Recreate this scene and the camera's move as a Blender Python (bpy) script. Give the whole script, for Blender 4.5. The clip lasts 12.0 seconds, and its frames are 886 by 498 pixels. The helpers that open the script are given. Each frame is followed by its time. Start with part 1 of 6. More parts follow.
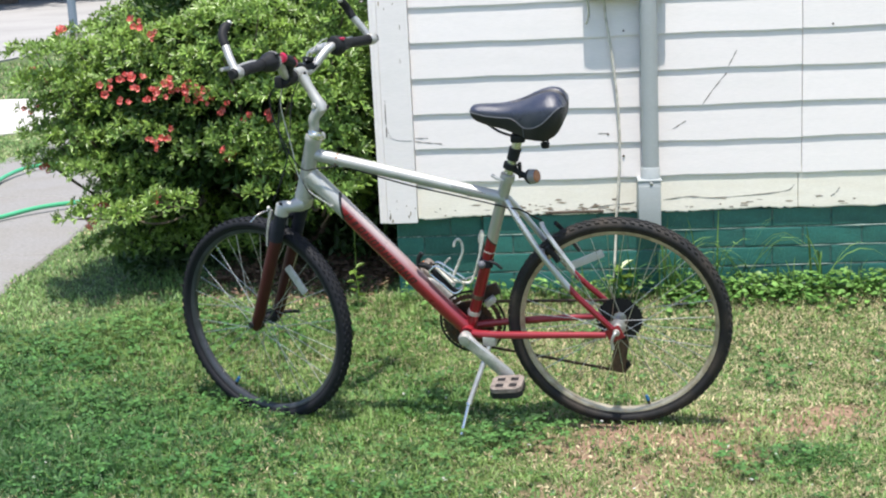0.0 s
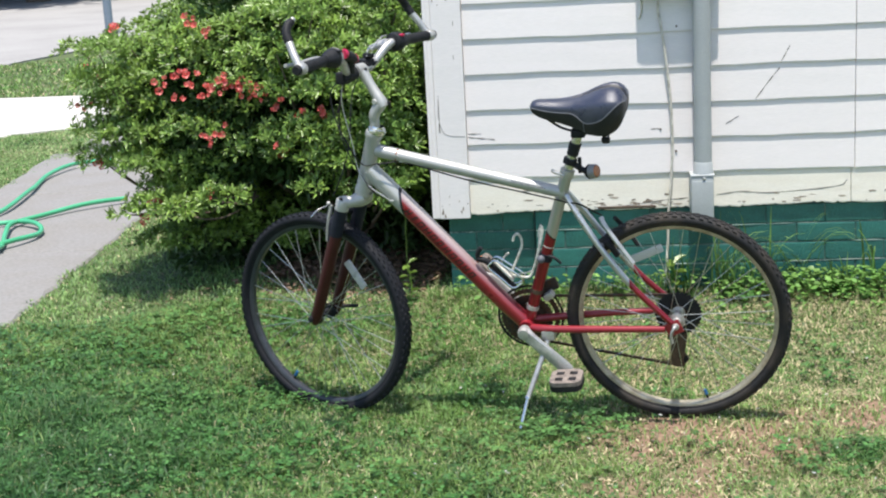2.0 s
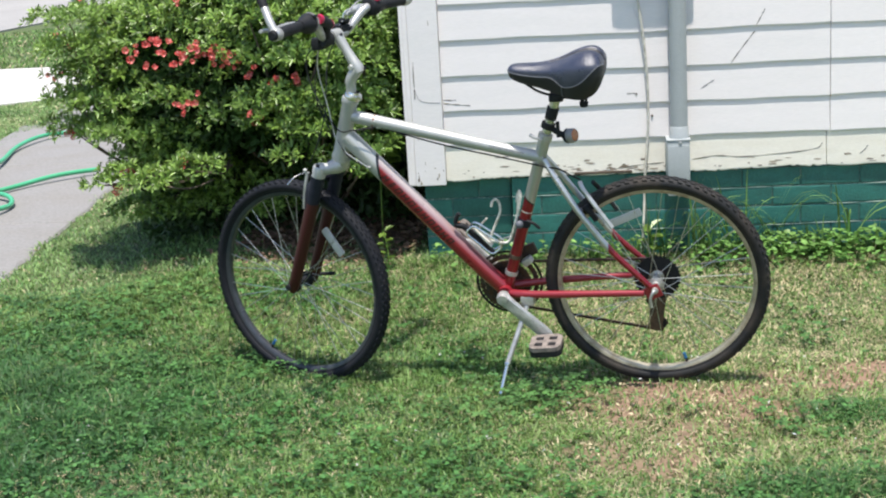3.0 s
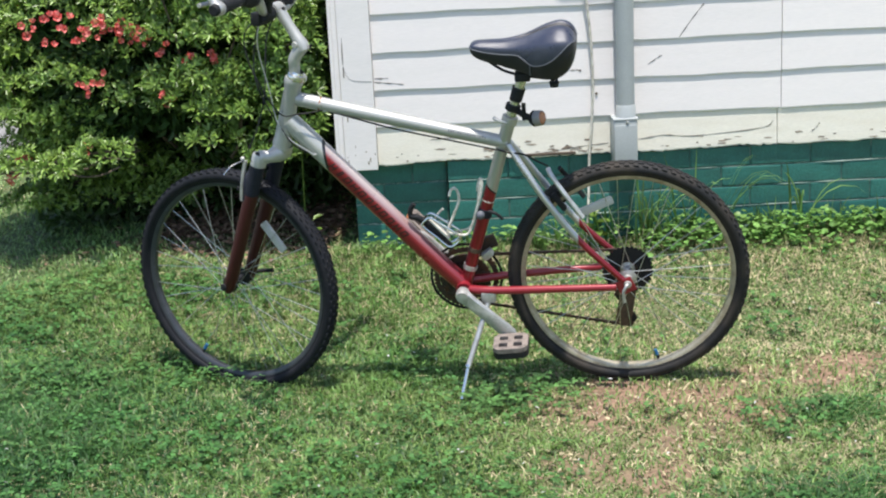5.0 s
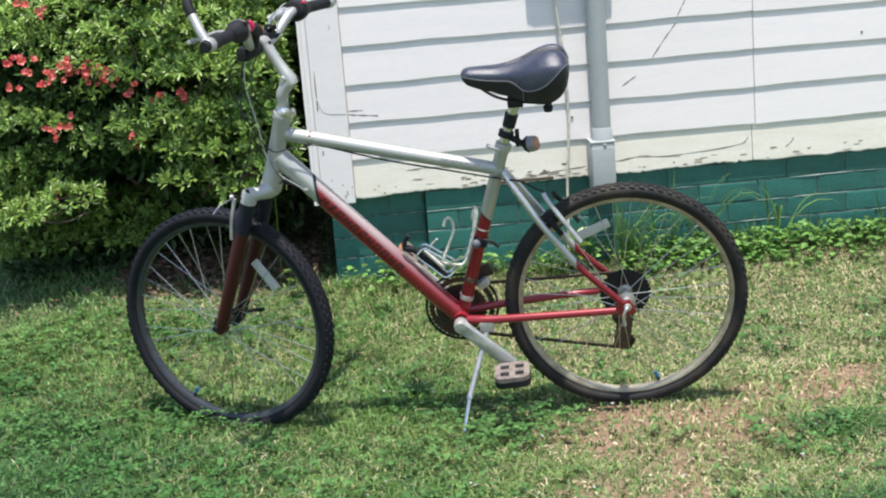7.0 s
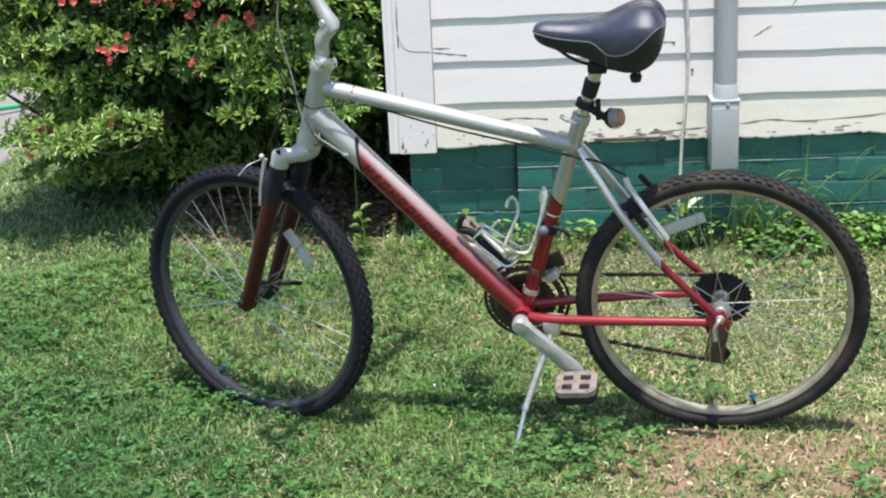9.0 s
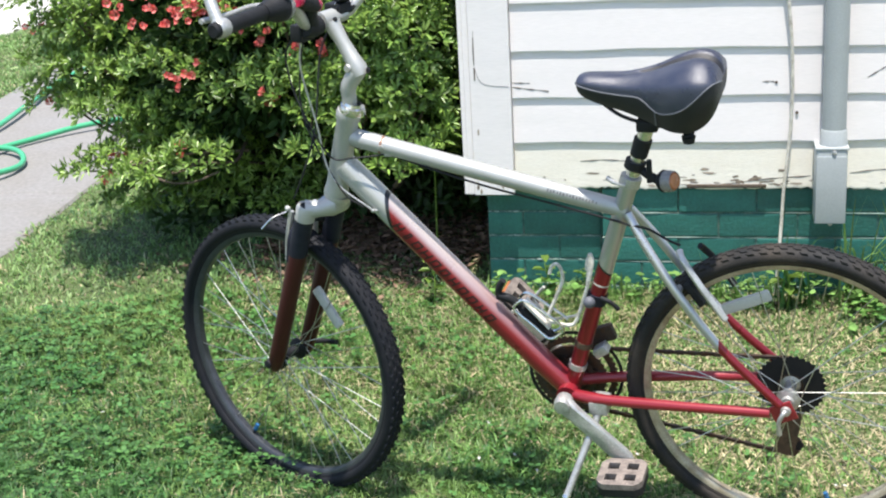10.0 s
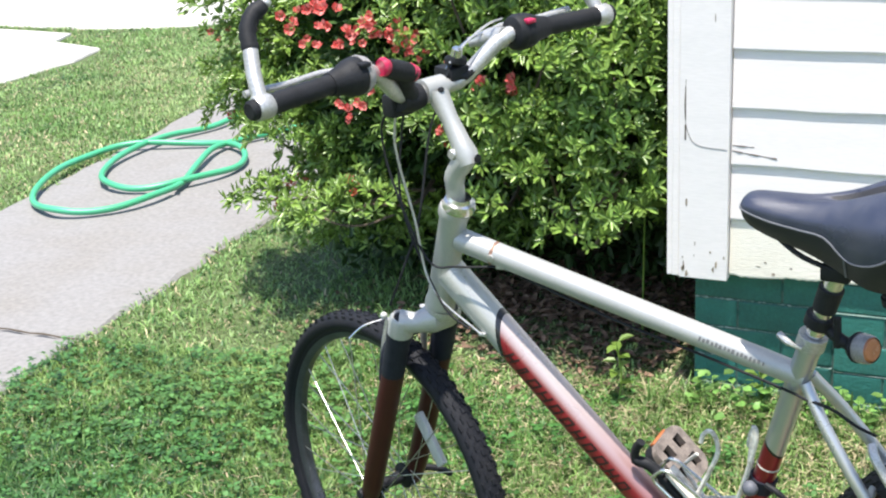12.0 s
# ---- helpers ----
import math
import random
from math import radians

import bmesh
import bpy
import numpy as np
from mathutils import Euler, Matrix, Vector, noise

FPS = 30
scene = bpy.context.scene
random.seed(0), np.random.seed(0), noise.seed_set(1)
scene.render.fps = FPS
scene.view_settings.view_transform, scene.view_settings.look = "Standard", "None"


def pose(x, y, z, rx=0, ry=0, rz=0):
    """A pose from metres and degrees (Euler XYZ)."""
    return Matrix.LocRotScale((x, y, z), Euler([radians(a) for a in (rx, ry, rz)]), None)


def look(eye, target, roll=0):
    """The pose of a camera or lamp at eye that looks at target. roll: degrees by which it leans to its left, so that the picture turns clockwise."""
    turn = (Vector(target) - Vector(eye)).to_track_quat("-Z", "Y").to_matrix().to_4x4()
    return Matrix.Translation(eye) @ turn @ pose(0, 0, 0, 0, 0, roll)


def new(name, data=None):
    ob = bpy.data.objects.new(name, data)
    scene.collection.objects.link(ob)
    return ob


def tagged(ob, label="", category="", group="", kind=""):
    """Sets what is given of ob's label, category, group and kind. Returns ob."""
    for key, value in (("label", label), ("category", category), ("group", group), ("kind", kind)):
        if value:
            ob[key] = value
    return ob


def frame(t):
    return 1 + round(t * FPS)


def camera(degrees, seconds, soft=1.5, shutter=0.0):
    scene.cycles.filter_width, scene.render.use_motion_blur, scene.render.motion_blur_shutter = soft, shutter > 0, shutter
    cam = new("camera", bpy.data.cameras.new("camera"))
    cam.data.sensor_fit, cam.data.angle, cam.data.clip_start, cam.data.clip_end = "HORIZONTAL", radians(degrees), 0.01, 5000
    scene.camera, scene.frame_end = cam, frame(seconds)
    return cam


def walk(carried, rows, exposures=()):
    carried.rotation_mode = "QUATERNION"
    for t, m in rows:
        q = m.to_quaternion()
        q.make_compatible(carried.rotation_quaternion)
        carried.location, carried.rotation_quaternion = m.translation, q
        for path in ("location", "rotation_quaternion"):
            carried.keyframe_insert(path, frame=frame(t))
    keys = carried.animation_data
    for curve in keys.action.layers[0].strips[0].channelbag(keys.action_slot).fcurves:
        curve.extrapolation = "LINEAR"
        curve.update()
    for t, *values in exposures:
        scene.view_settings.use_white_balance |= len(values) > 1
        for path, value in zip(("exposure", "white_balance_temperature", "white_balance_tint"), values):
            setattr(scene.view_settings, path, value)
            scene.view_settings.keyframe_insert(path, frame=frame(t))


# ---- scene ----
cam = camera(33.9, 12.0, 2.1)
PATH = [
    (0, (0.43, -4.065, 1.483), (0.252, -2.125, 1.031), -2.8),
    (0.5, (0.361, -4.083, 1.488), (0.171, -2.148, 1.022), -3.6),
    (1, (0.35, -4.101, 1.483), (0.155, -2.164, 1.025), -2.5),
    (1.5, (0.345, -4.103, 1.487), (0.132, -2.168, 1.028), -3.0),
    (2, (0.339, -4.101, 1.489), (0.124, -2.165, 1.034), -3.1),
    (2.5, (0.343, -4.112, 1.488), (0.139, -2.177, 1.024), -3.2),
    (2.7, (0.335, -4.109, 1.476), (0.143, -2.177, 0.993), -3.3),
    (4.3, (0.163, -3.882, 1.467), (0.042, -1.952, 0.954), -2.9),
    (4.5, (0.137, -3.847, 1.457), (0.03, -1.916, 0.949), -2.6),
    (5, (0.03, -3.744, 1.456), (0.048, -1.819, 0.912), -2.9),
    (5.5, (-0.116, -3.725, 1.443), (-0.004, -1.801, 0.908), -5.2),
    (6, (-0.147, -3.69, 1.443), (0.017, -1.765, 0.925), -4.1),
    (6.5, (-0.155, -3.701, 1.449), (-0.013, -1.772, 0.939), -3.9),
    (6.7, (-0.16, -3.701, 1.451), (-0.021, -1.772, 0.942), -4.3),
    (8.3, (0.057, -3.387, 1.466), (0.037, -1.489, 0.836), -5.8),
    (8.5, (0.075, -3.318, 1.463), (0.058, -1.431, 0.799), -6.5),
    (9, (0.14, -3.066, 1.479), (0.019, -1.173, 0.843), -2.8),
    (9.5, (0.226, -2.906, 1.495), (0.046, -1.031, 0.823), -4.1),
    (10, (0.408, -2.706, 1.507), (0.042, -0.844, 0.878), -3.2),
    (10.5, (0.542, -2.536, 1.532), (0.098, -0.706, 0.861), -3.1),
    (11, (0.52, -2.296, 1.533), (-0.003, -0.483, 0.869), -1.5),
    (11.5, (0.508, -2.127, 1.546), (-0.109, -0.358, 0.847), -2.9),
    (12, (0.564, -1.92, 1.54), (-0.225, -0.203, 0.885), -2.8),
]
walk(cam, [(row[0], look(*row[1:])) for row in PATH], [(0.0, 0.64), (1.0, 0.58), (2.5, 0.54), (6.5, 0.54), (8.5, 0.57), (9.5, 0.63), (10.0, 0.76), (10.5, 0.82), (12.0, 0.9)])

# ---- light ----
SUN_UP, SUN_X = radians(77.5), radians(5)
world = bpy.data.worlds.new("sky")
scene.world = world
world.use_nodes = True
wn = world.node_tree.nodes
sky = wn.new("ShaderNodeTexSky")
sky.sky_type, sky.sun_disc = "NISHITA", False
sky.sun_elevation, sky.sun_rotation = SUN_UP, radians(180) - SUN_X
wn["Background"].inputs[1].default_value = 0.15
world.node_tree.links.new(sky.outputs[0], wn["Background"].inputs[0])
sun = new("sun", bpy.data.lights.new("sun", "SUN"))
sun.data.energy, sun.data.angle, sun.data.color = 4.7, radians(0.9), (1.0, 0.95, 0.88)
sun_from = Vector((math.sin(SUN_X) * math.cos(SUN_UP), -math.cos(SUN_X) * math.cos(SUN_UP), math.sin(SUN_UP)))
sun.matrix_world = look(sun_from * 20, (0, 0, 0))

# ---- materials ----
def link(nt, a, b):
    nt.links.new(a, b)


def material(name, base, rough=0.6, metal=0.0, vary=0.12, scale=30.0, fine=220.0, bump=0.15, tint=None, spec=0.5,
             island=0.0, coat=0.0, trans=0.0, thin=0.0, stretch=(1, 1, 1), objvary=0.0):
    """A surface with variation at two scales, relief, and optional change per piece."""
    m = bpy.data.materials.new(name)
    m.use_nodes = True
    nt = m.node_tree
    n = nt.nodes
    p = n["Principled BSDF"]
    co = n.new("ShaderNodeTexCoord")
    mp = n.new("ShaderNodeMapping")
    mp.inputs["Scale"].default_value = stretch
    link(nt, co.outputs["Object"], mp.inputs["Vector"])
    big = n.new("ShaderNodeTexNoise")
    big.inputs["Scale"].default_value, big.inputs["Detail"].default_value = scale, 5
    small = n.new("ShaderNodeTexNoise")
    small.inputs["Scale"].default_value, small.inputs["Detail"].default_value = fine, 3
    for t in (big, small):
        link(nt, mp.outputs[0], t.inputs["Vector"])
    mix = n.new("ShaderNodeMix")
    mix.data_type = "RGBA"
    dark = tint or tuple(c * 0.6 for c in base)
    mix.inputs["A"].default_value, mix.inputs["B"].default_value = (*base, 1), (*dark, 1)
    ramp = n.new("ShaderNodeMapRange")
    ramp.inputs["From Min"].default_value, ramp.inputs["From Max"].default_value = 0.42, 0.75
    ramp.inputs["To Max"].default_value = min(1.0, vary * 4)
    link(nt, big.outputs[0], ramp.inputs["Value"])
    link(nt, ramp.outputs[0], mix.inputs["Factor"])
    hsv = n.new("ShaderNodeHueSaturation")
    val = n.new("ShaderNodeMapRange")
    val.inputs["From Min"].default_value, val.inputs["From Max"].default_value = 0.25, 0.75
    val.inputs["To Min"].default_value, val.inputs["To Max"].default_value = 1 - vary, 1 + vary
    link(nt, small.outputs[0], val.inputs["Value"])
    link(nt, mix.outputs["Result"], hsv.inputs["Color"])
    out = val.outputs[0]
    for amount, node in ((island, "ShaderNodeNewGeometry"), (objvary, "ShaderNodeObjectInfo")):
        if amount:
            g = n.new(node)
            r = n.new("ShaderNodeMapRange")
            r.inputs["To Min"].default_value, r.inputs["To Max"].default_value = 1 - amount, 1 + amount
            link(nt, g.outputs["Random Per Island" if node.endswith("Geometry") else "Random"], r.inputs["Value"])
            mul = n.new("ShaderNodeMath")
            mul.operation = "MULTIPLY"
            link(nt, out, mul.inputs[0])
            link(nt, r.outputs[0], mul.inputs[1])
            out = mul.outputs[0]
    link(nt, out, hsv.inputs["Value"])
    link(nt, hsv.outputs[0], p.inputs["Base Color"])
    p.inputs["Roughness"].default_value, p.inputs["Metallic"].default_value = rough, metal
    p.inputs["Specular IOR Level"].default_value = spec
    p.inputs["Coat Weight"].default_value = coat
    p.inputs["Coat Roughness"].default_value = 0.12
    rr = n.new("ShaderNodeMapRange")
    rr.inputs["To Min"].default_value, rr.inputs["To Max"].default_value = max(0.03, rough - 0.12), min(1, rough + 0.12)
    link(nt, big.outputs[0], rr.inputs["Value"])
    link(nt, rr.outputs[0], p.inputs["Roughness"])
    if bump:
        b = n.new("ShaderNodeBump")
        b.inputs["Strength"].default_value, b.inputs["Distance"].default_value = bump, 0.002
        link(nt, small.outputs[0], b.inputs["Height"])
        link(nt, b.outputs[0], p.inputs["Normal"])
    if thin:
        tr = n.new("ShaderNodeBsdfTranslucent")
        ms = n.new("ShaderNodeMixShader")
        ms.inputs[0].default_value = thin
        link(nt, hsv.outputs[0], tr.inputs[0])
        link(nt, p.outputs[0], ms.inputs[1])
        link(nt, tr.outputs[0], ms.inputs[2])
        link(nt, ms.outputs[0], n["Material Output"].inputs["Surface"])
    return m


def two_tone(name, a, b, axis, at, slope=(0, 0, 0), line=0.0, rough=0.3, metal=0.6):
    """Paint that changes from a (below) to b (above) where the object's axis passes a value, with an optional dark line."""
    m = material(name, a, rough, metal, 0.06, 18, 400, 0.03, coat=0.5)
    nt = m.node_tree
    n = nt.nodes
    co = n.new("ShaderNodeTexCoord")
    dot = n.new("ShaderNodeVectorMath")
    dot.operation = "DOT_PRODUCT"
    v = [0, 0, 0]
    v[axis] = 1
    dot.inputs[1].default_value = [v[i] + slope[i] for i in range(3)]
    link(nt, co.outputs["Object"], dot.inputs[0])
    st = n.new("ShaderNodeMath")
    st.operation, st.inputs[1].default_value = "GREATER_THAN", at
    link(nt, dot.outputs["Value"], st.inputs[0])
    mix = n.new("ShaderNodeMix")
    mix.data_type = "RGBA"
    link(nt, st.outputs[0], mix.inputs["Factor"])
    hsv = next(k for k in n if k.bl_idname == "ShaderNodeHueSaturation")
    p = n["Principled BSDF"]
    link(nt, hsv.outputs[0], mix.inputs["A"])
    mix.inputs["B"].default_value = (*b, 1)
    out = mix.outputs["Result"]
    if line:
        sub = n.new("ShaderNodeMath")
        sub.operation, sub.inputs[1].default_value = "SUBTRACT", at
        link(nt, dot.outputs["Value"], sub.inputs[0])
        cmp = n.new("ShaderNodeMath")
        cmp.operation, cmp.inputs[1].default_value, cmp.inputs[2].default_value = "COMPARE", 0.0, line
        link(nt, sub.outputs[0], cmp.inputs[0])
        mx = n.new("ShaderNodeMix")
        mx.data_type = "RGBA"
        link(nt, cmp.outputs[0], mx.inputs["Factor"])
        link(nt, out, mx.inputs["A"])
        mx.inputs["B"].default_value = (0.02, 0.02, 0.025, 1)
        out = mx.outputs["Result"]
    link(nt, out, p.inputs["Base Color"])
    return m


RED, SILVER = (0.27, 0.017, 0.027), (0.45, 0.45, 0.43)
M = {}
M["silver"] = material("silver_paint", SILVER, 0.5, 0.5, 0.06, 20, 400, 0.03, coat=0.12)
M["red"] = material("red_paint", RED, 0.34, 0.15, 0.08, 20, 400, 0.03, coat=0.35)
M["fork_red"] = material("dark_red_paint", (0.05, 0.006, 0.007), 0.44, 0.2, 0.1, 20, 400, 0.03)
M["down_paint"] = two_tone("down_tube_paint", RED, SILVER, 0, 0.717, (0, 0, -0.1), 0.0035, metal=0.25)
M["seat_paint"] = two_tone("seat_tube_paint", RED, SILVER, 2, 0.177, (-1.1, 0, 0), 0.003)
M["stay_paint"] = two_tone("seat_stay_paint", RED, (0.5, 0.5, 0.5), 0, 0.127)
# the down tube's colour goes from red to pale along its upper side
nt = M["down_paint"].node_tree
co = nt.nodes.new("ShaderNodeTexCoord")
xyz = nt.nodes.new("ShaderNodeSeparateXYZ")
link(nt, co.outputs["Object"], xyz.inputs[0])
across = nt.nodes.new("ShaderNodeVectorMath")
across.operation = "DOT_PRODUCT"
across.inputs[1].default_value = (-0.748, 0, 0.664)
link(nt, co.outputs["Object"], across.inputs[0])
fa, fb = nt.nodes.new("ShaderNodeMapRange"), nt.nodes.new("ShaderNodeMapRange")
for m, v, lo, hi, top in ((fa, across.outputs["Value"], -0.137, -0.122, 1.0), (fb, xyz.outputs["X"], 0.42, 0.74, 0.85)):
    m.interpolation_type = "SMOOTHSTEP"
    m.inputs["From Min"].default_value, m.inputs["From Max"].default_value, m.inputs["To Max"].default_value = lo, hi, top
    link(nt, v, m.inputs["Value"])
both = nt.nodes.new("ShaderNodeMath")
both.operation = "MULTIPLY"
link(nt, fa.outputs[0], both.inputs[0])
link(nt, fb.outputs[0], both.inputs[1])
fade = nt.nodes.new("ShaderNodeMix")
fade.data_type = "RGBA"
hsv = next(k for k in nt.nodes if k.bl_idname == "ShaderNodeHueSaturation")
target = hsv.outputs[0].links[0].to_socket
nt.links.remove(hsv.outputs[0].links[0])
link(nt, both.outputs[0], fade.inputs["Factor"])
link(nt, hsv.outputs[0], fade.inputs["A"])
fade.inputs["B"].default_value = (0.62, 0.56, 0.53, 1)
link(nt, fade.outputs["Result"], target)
M["rubber"] = material("tyre_rubber", (0.011, 0.012, 0.016), 0.66, 0, 0.2, 25, 300, 0.4, tint=(0.018, 0.018, 0.02), spec=0.2)
M["rubber_dusty"] = material("dusty_tyre_rubber", (0.015, 0.015, 0.016), 0.7, 0, 0.25, 14, 300, 0.4, tint=(0.045, 0.037, 0.03), spec=0.3)
M["black"] = material("black_plastic", (0.013, 0.0135, 0.016), 0.62, 0, 0.25, 40, 400, 0.3, spec=0.3)
M["navy"] = material("dark_fork_boot", (0.014, 0.016, 0.026), 0.6, 0, 0.2, 40, 300, 0.2, spec=0.25)
M["vinyl"] = material("saddle_vinyl", (0.03, 0.035, 0.06), 0.34, 0, 0.3, 26, 900, 0.3, tint=(0.05, 0.055, 0.08), spec=0.7)
M["vinyl_side"] = material("saddle_side_vinyl", (0.013, 0.013, 0.017), 0.5, 0, 0.2, 14, 600, 0.4)
gloss = next(k.to_socket.links[0].from_node for k in M["vinyl"].node_tree.links if k.to_socket.name == "Roughness" and k.to_node.name == "Principled BSDF")
gloss.inputs["To Min"].default_value, gloss.inputs["To Max"].default_value = 0.05, 0.68
M["stitch"] = material("grey_piping", (0.11, 0.115, 0.135), 0.6, 0, 0.1)
M["alloy"] = material("dull_alloy", (0.53, 0.52, 0.5), 0.42, 0.6, 0.2, 30, 300, 0.08)
M["chrome"] = material("chromed_steel", (0.68, 0.68, 0.67), 0.2, 0.95, 0.1, 30, 300, 0.04)
M["spoke"] = material("dull_steel_spoke", (0.55, 0.55, 0.53), 0.3, 0.95, 0.3, 9, 300, 0.04)
M["rim_tan"] = material("dusty_alloy_rim", (0.44, 0.40, 0.31), 0.45, 0.45, 0.25, 25, 300, 0.1, tint=(0.25, 0.2, 0.13))
M["rim_dark"] = material("black_rim", (0.07, 0.075, 0.085), 0.38, 0.5, 0.2, 25, 300, 0.1)
M["rust"] = material("rusty_drivetrain", (0.06, 0.045, 0.038), 0.6, 0.5, 0.35, 60, 400, 0.4, tint=(0.10, 0.045, 0.02))
M["rust_stain"] = material("rust_stained_paint", (0.3, 0.19, 0.14), 0.6, 0.2, 0.4, 90, 400, 0.3, tint=(0.16, 0.075, 0.045))
M["grime"] = material("oily_brown_grime", (0.11, 0.07, 0.045), 0.65, 0.3, 0.35, 60, 400, 0.4, tint=(0.05, 0.035, 0.025))
M["reflector"] = material("white_reflector", (0.5, 0.5, 0.47), 0.25, 0, 0.08, 40, 700, 0.3)
M["clear_plastic"] = material("greyed_clear_plastic", (0.3, 0.28, 0.27), 0.25, 0, 0.2, 60, 700, 0.3)
M["amber"] = material("amber_reflector", (0.46, 0.17, 0.07), 0.25, 0, 0.15, 40, 700, 0.4)
M["red_plastic"] = material("red_plastic", (0.42, 0.014, 0.06), 0.3, 0, 0.08)
M["dust_pedal"] = material("dusty_pedal_resin", (0.23, 0.19, 0.165), 0.8, 0, 0.3, 50, 300, 0.4, tint=(0.09, 0.075, 0.068))
M["cage"] = material("worn_white_wire", (0.7, 0.67, 0.6), 0.45, 0.0, 0.25, 80, 400, 0.1, tint=(0.3, 0.26, 0.2))
M["letter"] = material("dark_decal", (0.03, 0.008, 0.01), 0.4, 0, 0.1)
M["decal_grey"] = material("grey_decal", (0.17, 0.17, 0.175), 0.4, 0.2, 0.1)
M["cap_blue"] = material("blue_valve_cap", (0.02, 0.13, 0.3), 0.35, 0, 0.1)

M["siding"] = material("white_siding_paint", (0.81, 0.76, 0.745), 0.6, 0, 0.045, 5, 90, 0.12, tint=(0.6, 0.6, 0.57), stretch=(0.5, 1, 5), objvary=0.03)
M["siding_old"] = material("cream_peeling_paint", (0.78, 0.74, 0.65), 0.7, 0, 0.07, 9, 120, 0.4, tint=(0.6, 0.53, 0.4), stretch=(0.6, 1, 4))
M["bare_wood"] = material("grey_bare_board", (0.34, 0.28, 0.215), 0.9, 0, 0.3, 60, 300, 0.5, tint=(0.16, 0.12, 0.09), stretch=(0.3, 1, 3), objvary=0.3)
M["crack"] = material("bare_weathered_wood", (0.1, 0.075, 0.055), 0.9, 0, 0.3)
M["green_brick"] = material("green_painted_brick", (0.027, 0.142, 0.12), 0.5, 0, 0.16, 14, 120, 0.9, tint=(0.018, 0.07, 0.06), objvary=0.14)
M["pale_joint"] = material("pale_worn_joint", (0.3, 0.38, 0.34), 0.8, 0, 0.25, 12, 160, 0.6, tint=(0.06, 0.15, 0.13))
M["green_mortar"] = material("green_painted_mortar", (0.02, 0.085, 0.075), 0.7, 0, 0.2, 30, 160, 0.9, tint=(0.16, 0.2, 0.17))
M["conduit"] = material("grey_conduit_paint", (0.36, 0.385, 0.39), 0.5, 0, 0.08, 10, 300, 0.15, tint=(0.28, 0.30, 0.30))
M["wire"] = material("cream_wire", (0.6, 0.57, 0.5), 0.6, 0, 0.25, 40, 300, 0.3, tint=(0.3, 0.27, 0.22))
M["drive"] = material("sunbleached_concrete", (0.5, 0.48, 0.45), 0.85, 0, 0.12, 1.5, 60, 0.6, tint=(0.4, 0.38, 0.35))
M["concrete"] = material("pale_concrete", (0.228, 0.22, 0.214), 0.85, 0, 0.16, 3.5, 60, 0.7, tint=(0.205, 0.19, 0.17))
M["asphalt"] = material("pale_road", (0.32, 0.31, 0.3), 0.9, 0, 0.1, 0.8, 30, 0.5)
M["hose"] = material("green_hose_vinyl", (0.065, 0.38, 0.19), 0.35, 0, 0.12, 6, 200, 0.1, tint=(0.1, 0.5, 0.3))
M["leaf"] = material("azalea_leaf", (0.225, 0.345, 0.07), 0.3, 0, 0.15, 6, 200, 0.1, tint=(0.1, 0.2, 0.05), island=0.5, thin=0.3)
# the leaf green again, darkened for the shade inside the shrub
M["leaf_dark"] = material("shade_dark_azalea_leaf", (0.045, 0.095, 0.022), 0.5, 0, 0.2, 6, 200, 0.1, island=0.35, thin=0.2)
M["petal"] = material("coral_petal", (0.62, 0.085, 0.075), 0.55, 0, 0.25, 60, 200, 0.1, tint=(0.8, 0.34, 0.31), island=0.15, thin=0.3, objvary=0.2)
M["bark"] = material("azalea_bark", (0.14, 0.105, 0.08), 0.9, 0, 0.3, 20, 150, 0.8)
M["grass"] = material("lawn_blades", (0.138, 0.26, 0.064), 0.5, 0, 0.3, 1.7, 9, 0.0, tint=(0.25, 0.34, 0.11), island=0.55, thin=0.35)
# dark blades: lush clumps, and shade at the front left put into colour
M["dark_blades"] = material("lush_and_shade_blades", (0.048, 0.135, 0.038), 0.5, 0, 0.3, 2.5, 12, 0.0, tint=(0.085, 0.195, 0.05), island=0.5, thin=0.35)
M["straw"] = material("dry_straw", (0.47, 0.4, 0.245), 0.7, 0, 0.2, 3, 30, 0.0, island=0.45, thin=0.15)
M["clover"] = material("clover_leaf", (0.062, 0.165, 0.042), 0.45, 0, 0.25, 2, 30, 0.0, tint=(0.105, 0.22, 0.06), island=0.55, thin=0.3)
M["weed"] = material("weed_leaf", (0.14, 0.28, 0.065), 0.45, 0, 0.25, 3, 40, 0.0, tint=(0.2, 0.34, 0.09), island=0.5, thin=0.3)
M["soil"] = material("lawn_soil", (0.2, 0.125, 0.075), 0.95, 0, 0.42, 7, 75, 1.0, tint=(0.1, 0.1, 0.04))
nt = M["soil"].node_tree
worn = nt.nodes.new("ShaderNodeAttribute")
worn.attribute_name = "worn"
earth = nt.nodes.new("ShaderNodeMix")
earth.data_type = "RGBA"
hsv = next(k for k in nt.nodes if k.bl_idname == "ShaderNodeHueSaturation")
link(nt, worn.outputs["Fac"], earth.inputs["Factor"])
earth.inputs["A"].default_value, earth.inputs["B"].default_value = (0.08, 0.11, 0.038, 1), (0.215, 0.137, 0.092, 1)
for lk in list(nt.links):
    if lk.to_socket.name == "Color" and lk.to_node == hsv:
        nt.links.remove(lk)
link(nt, earth.outputs["Result"], hsv.inputs["Color"])
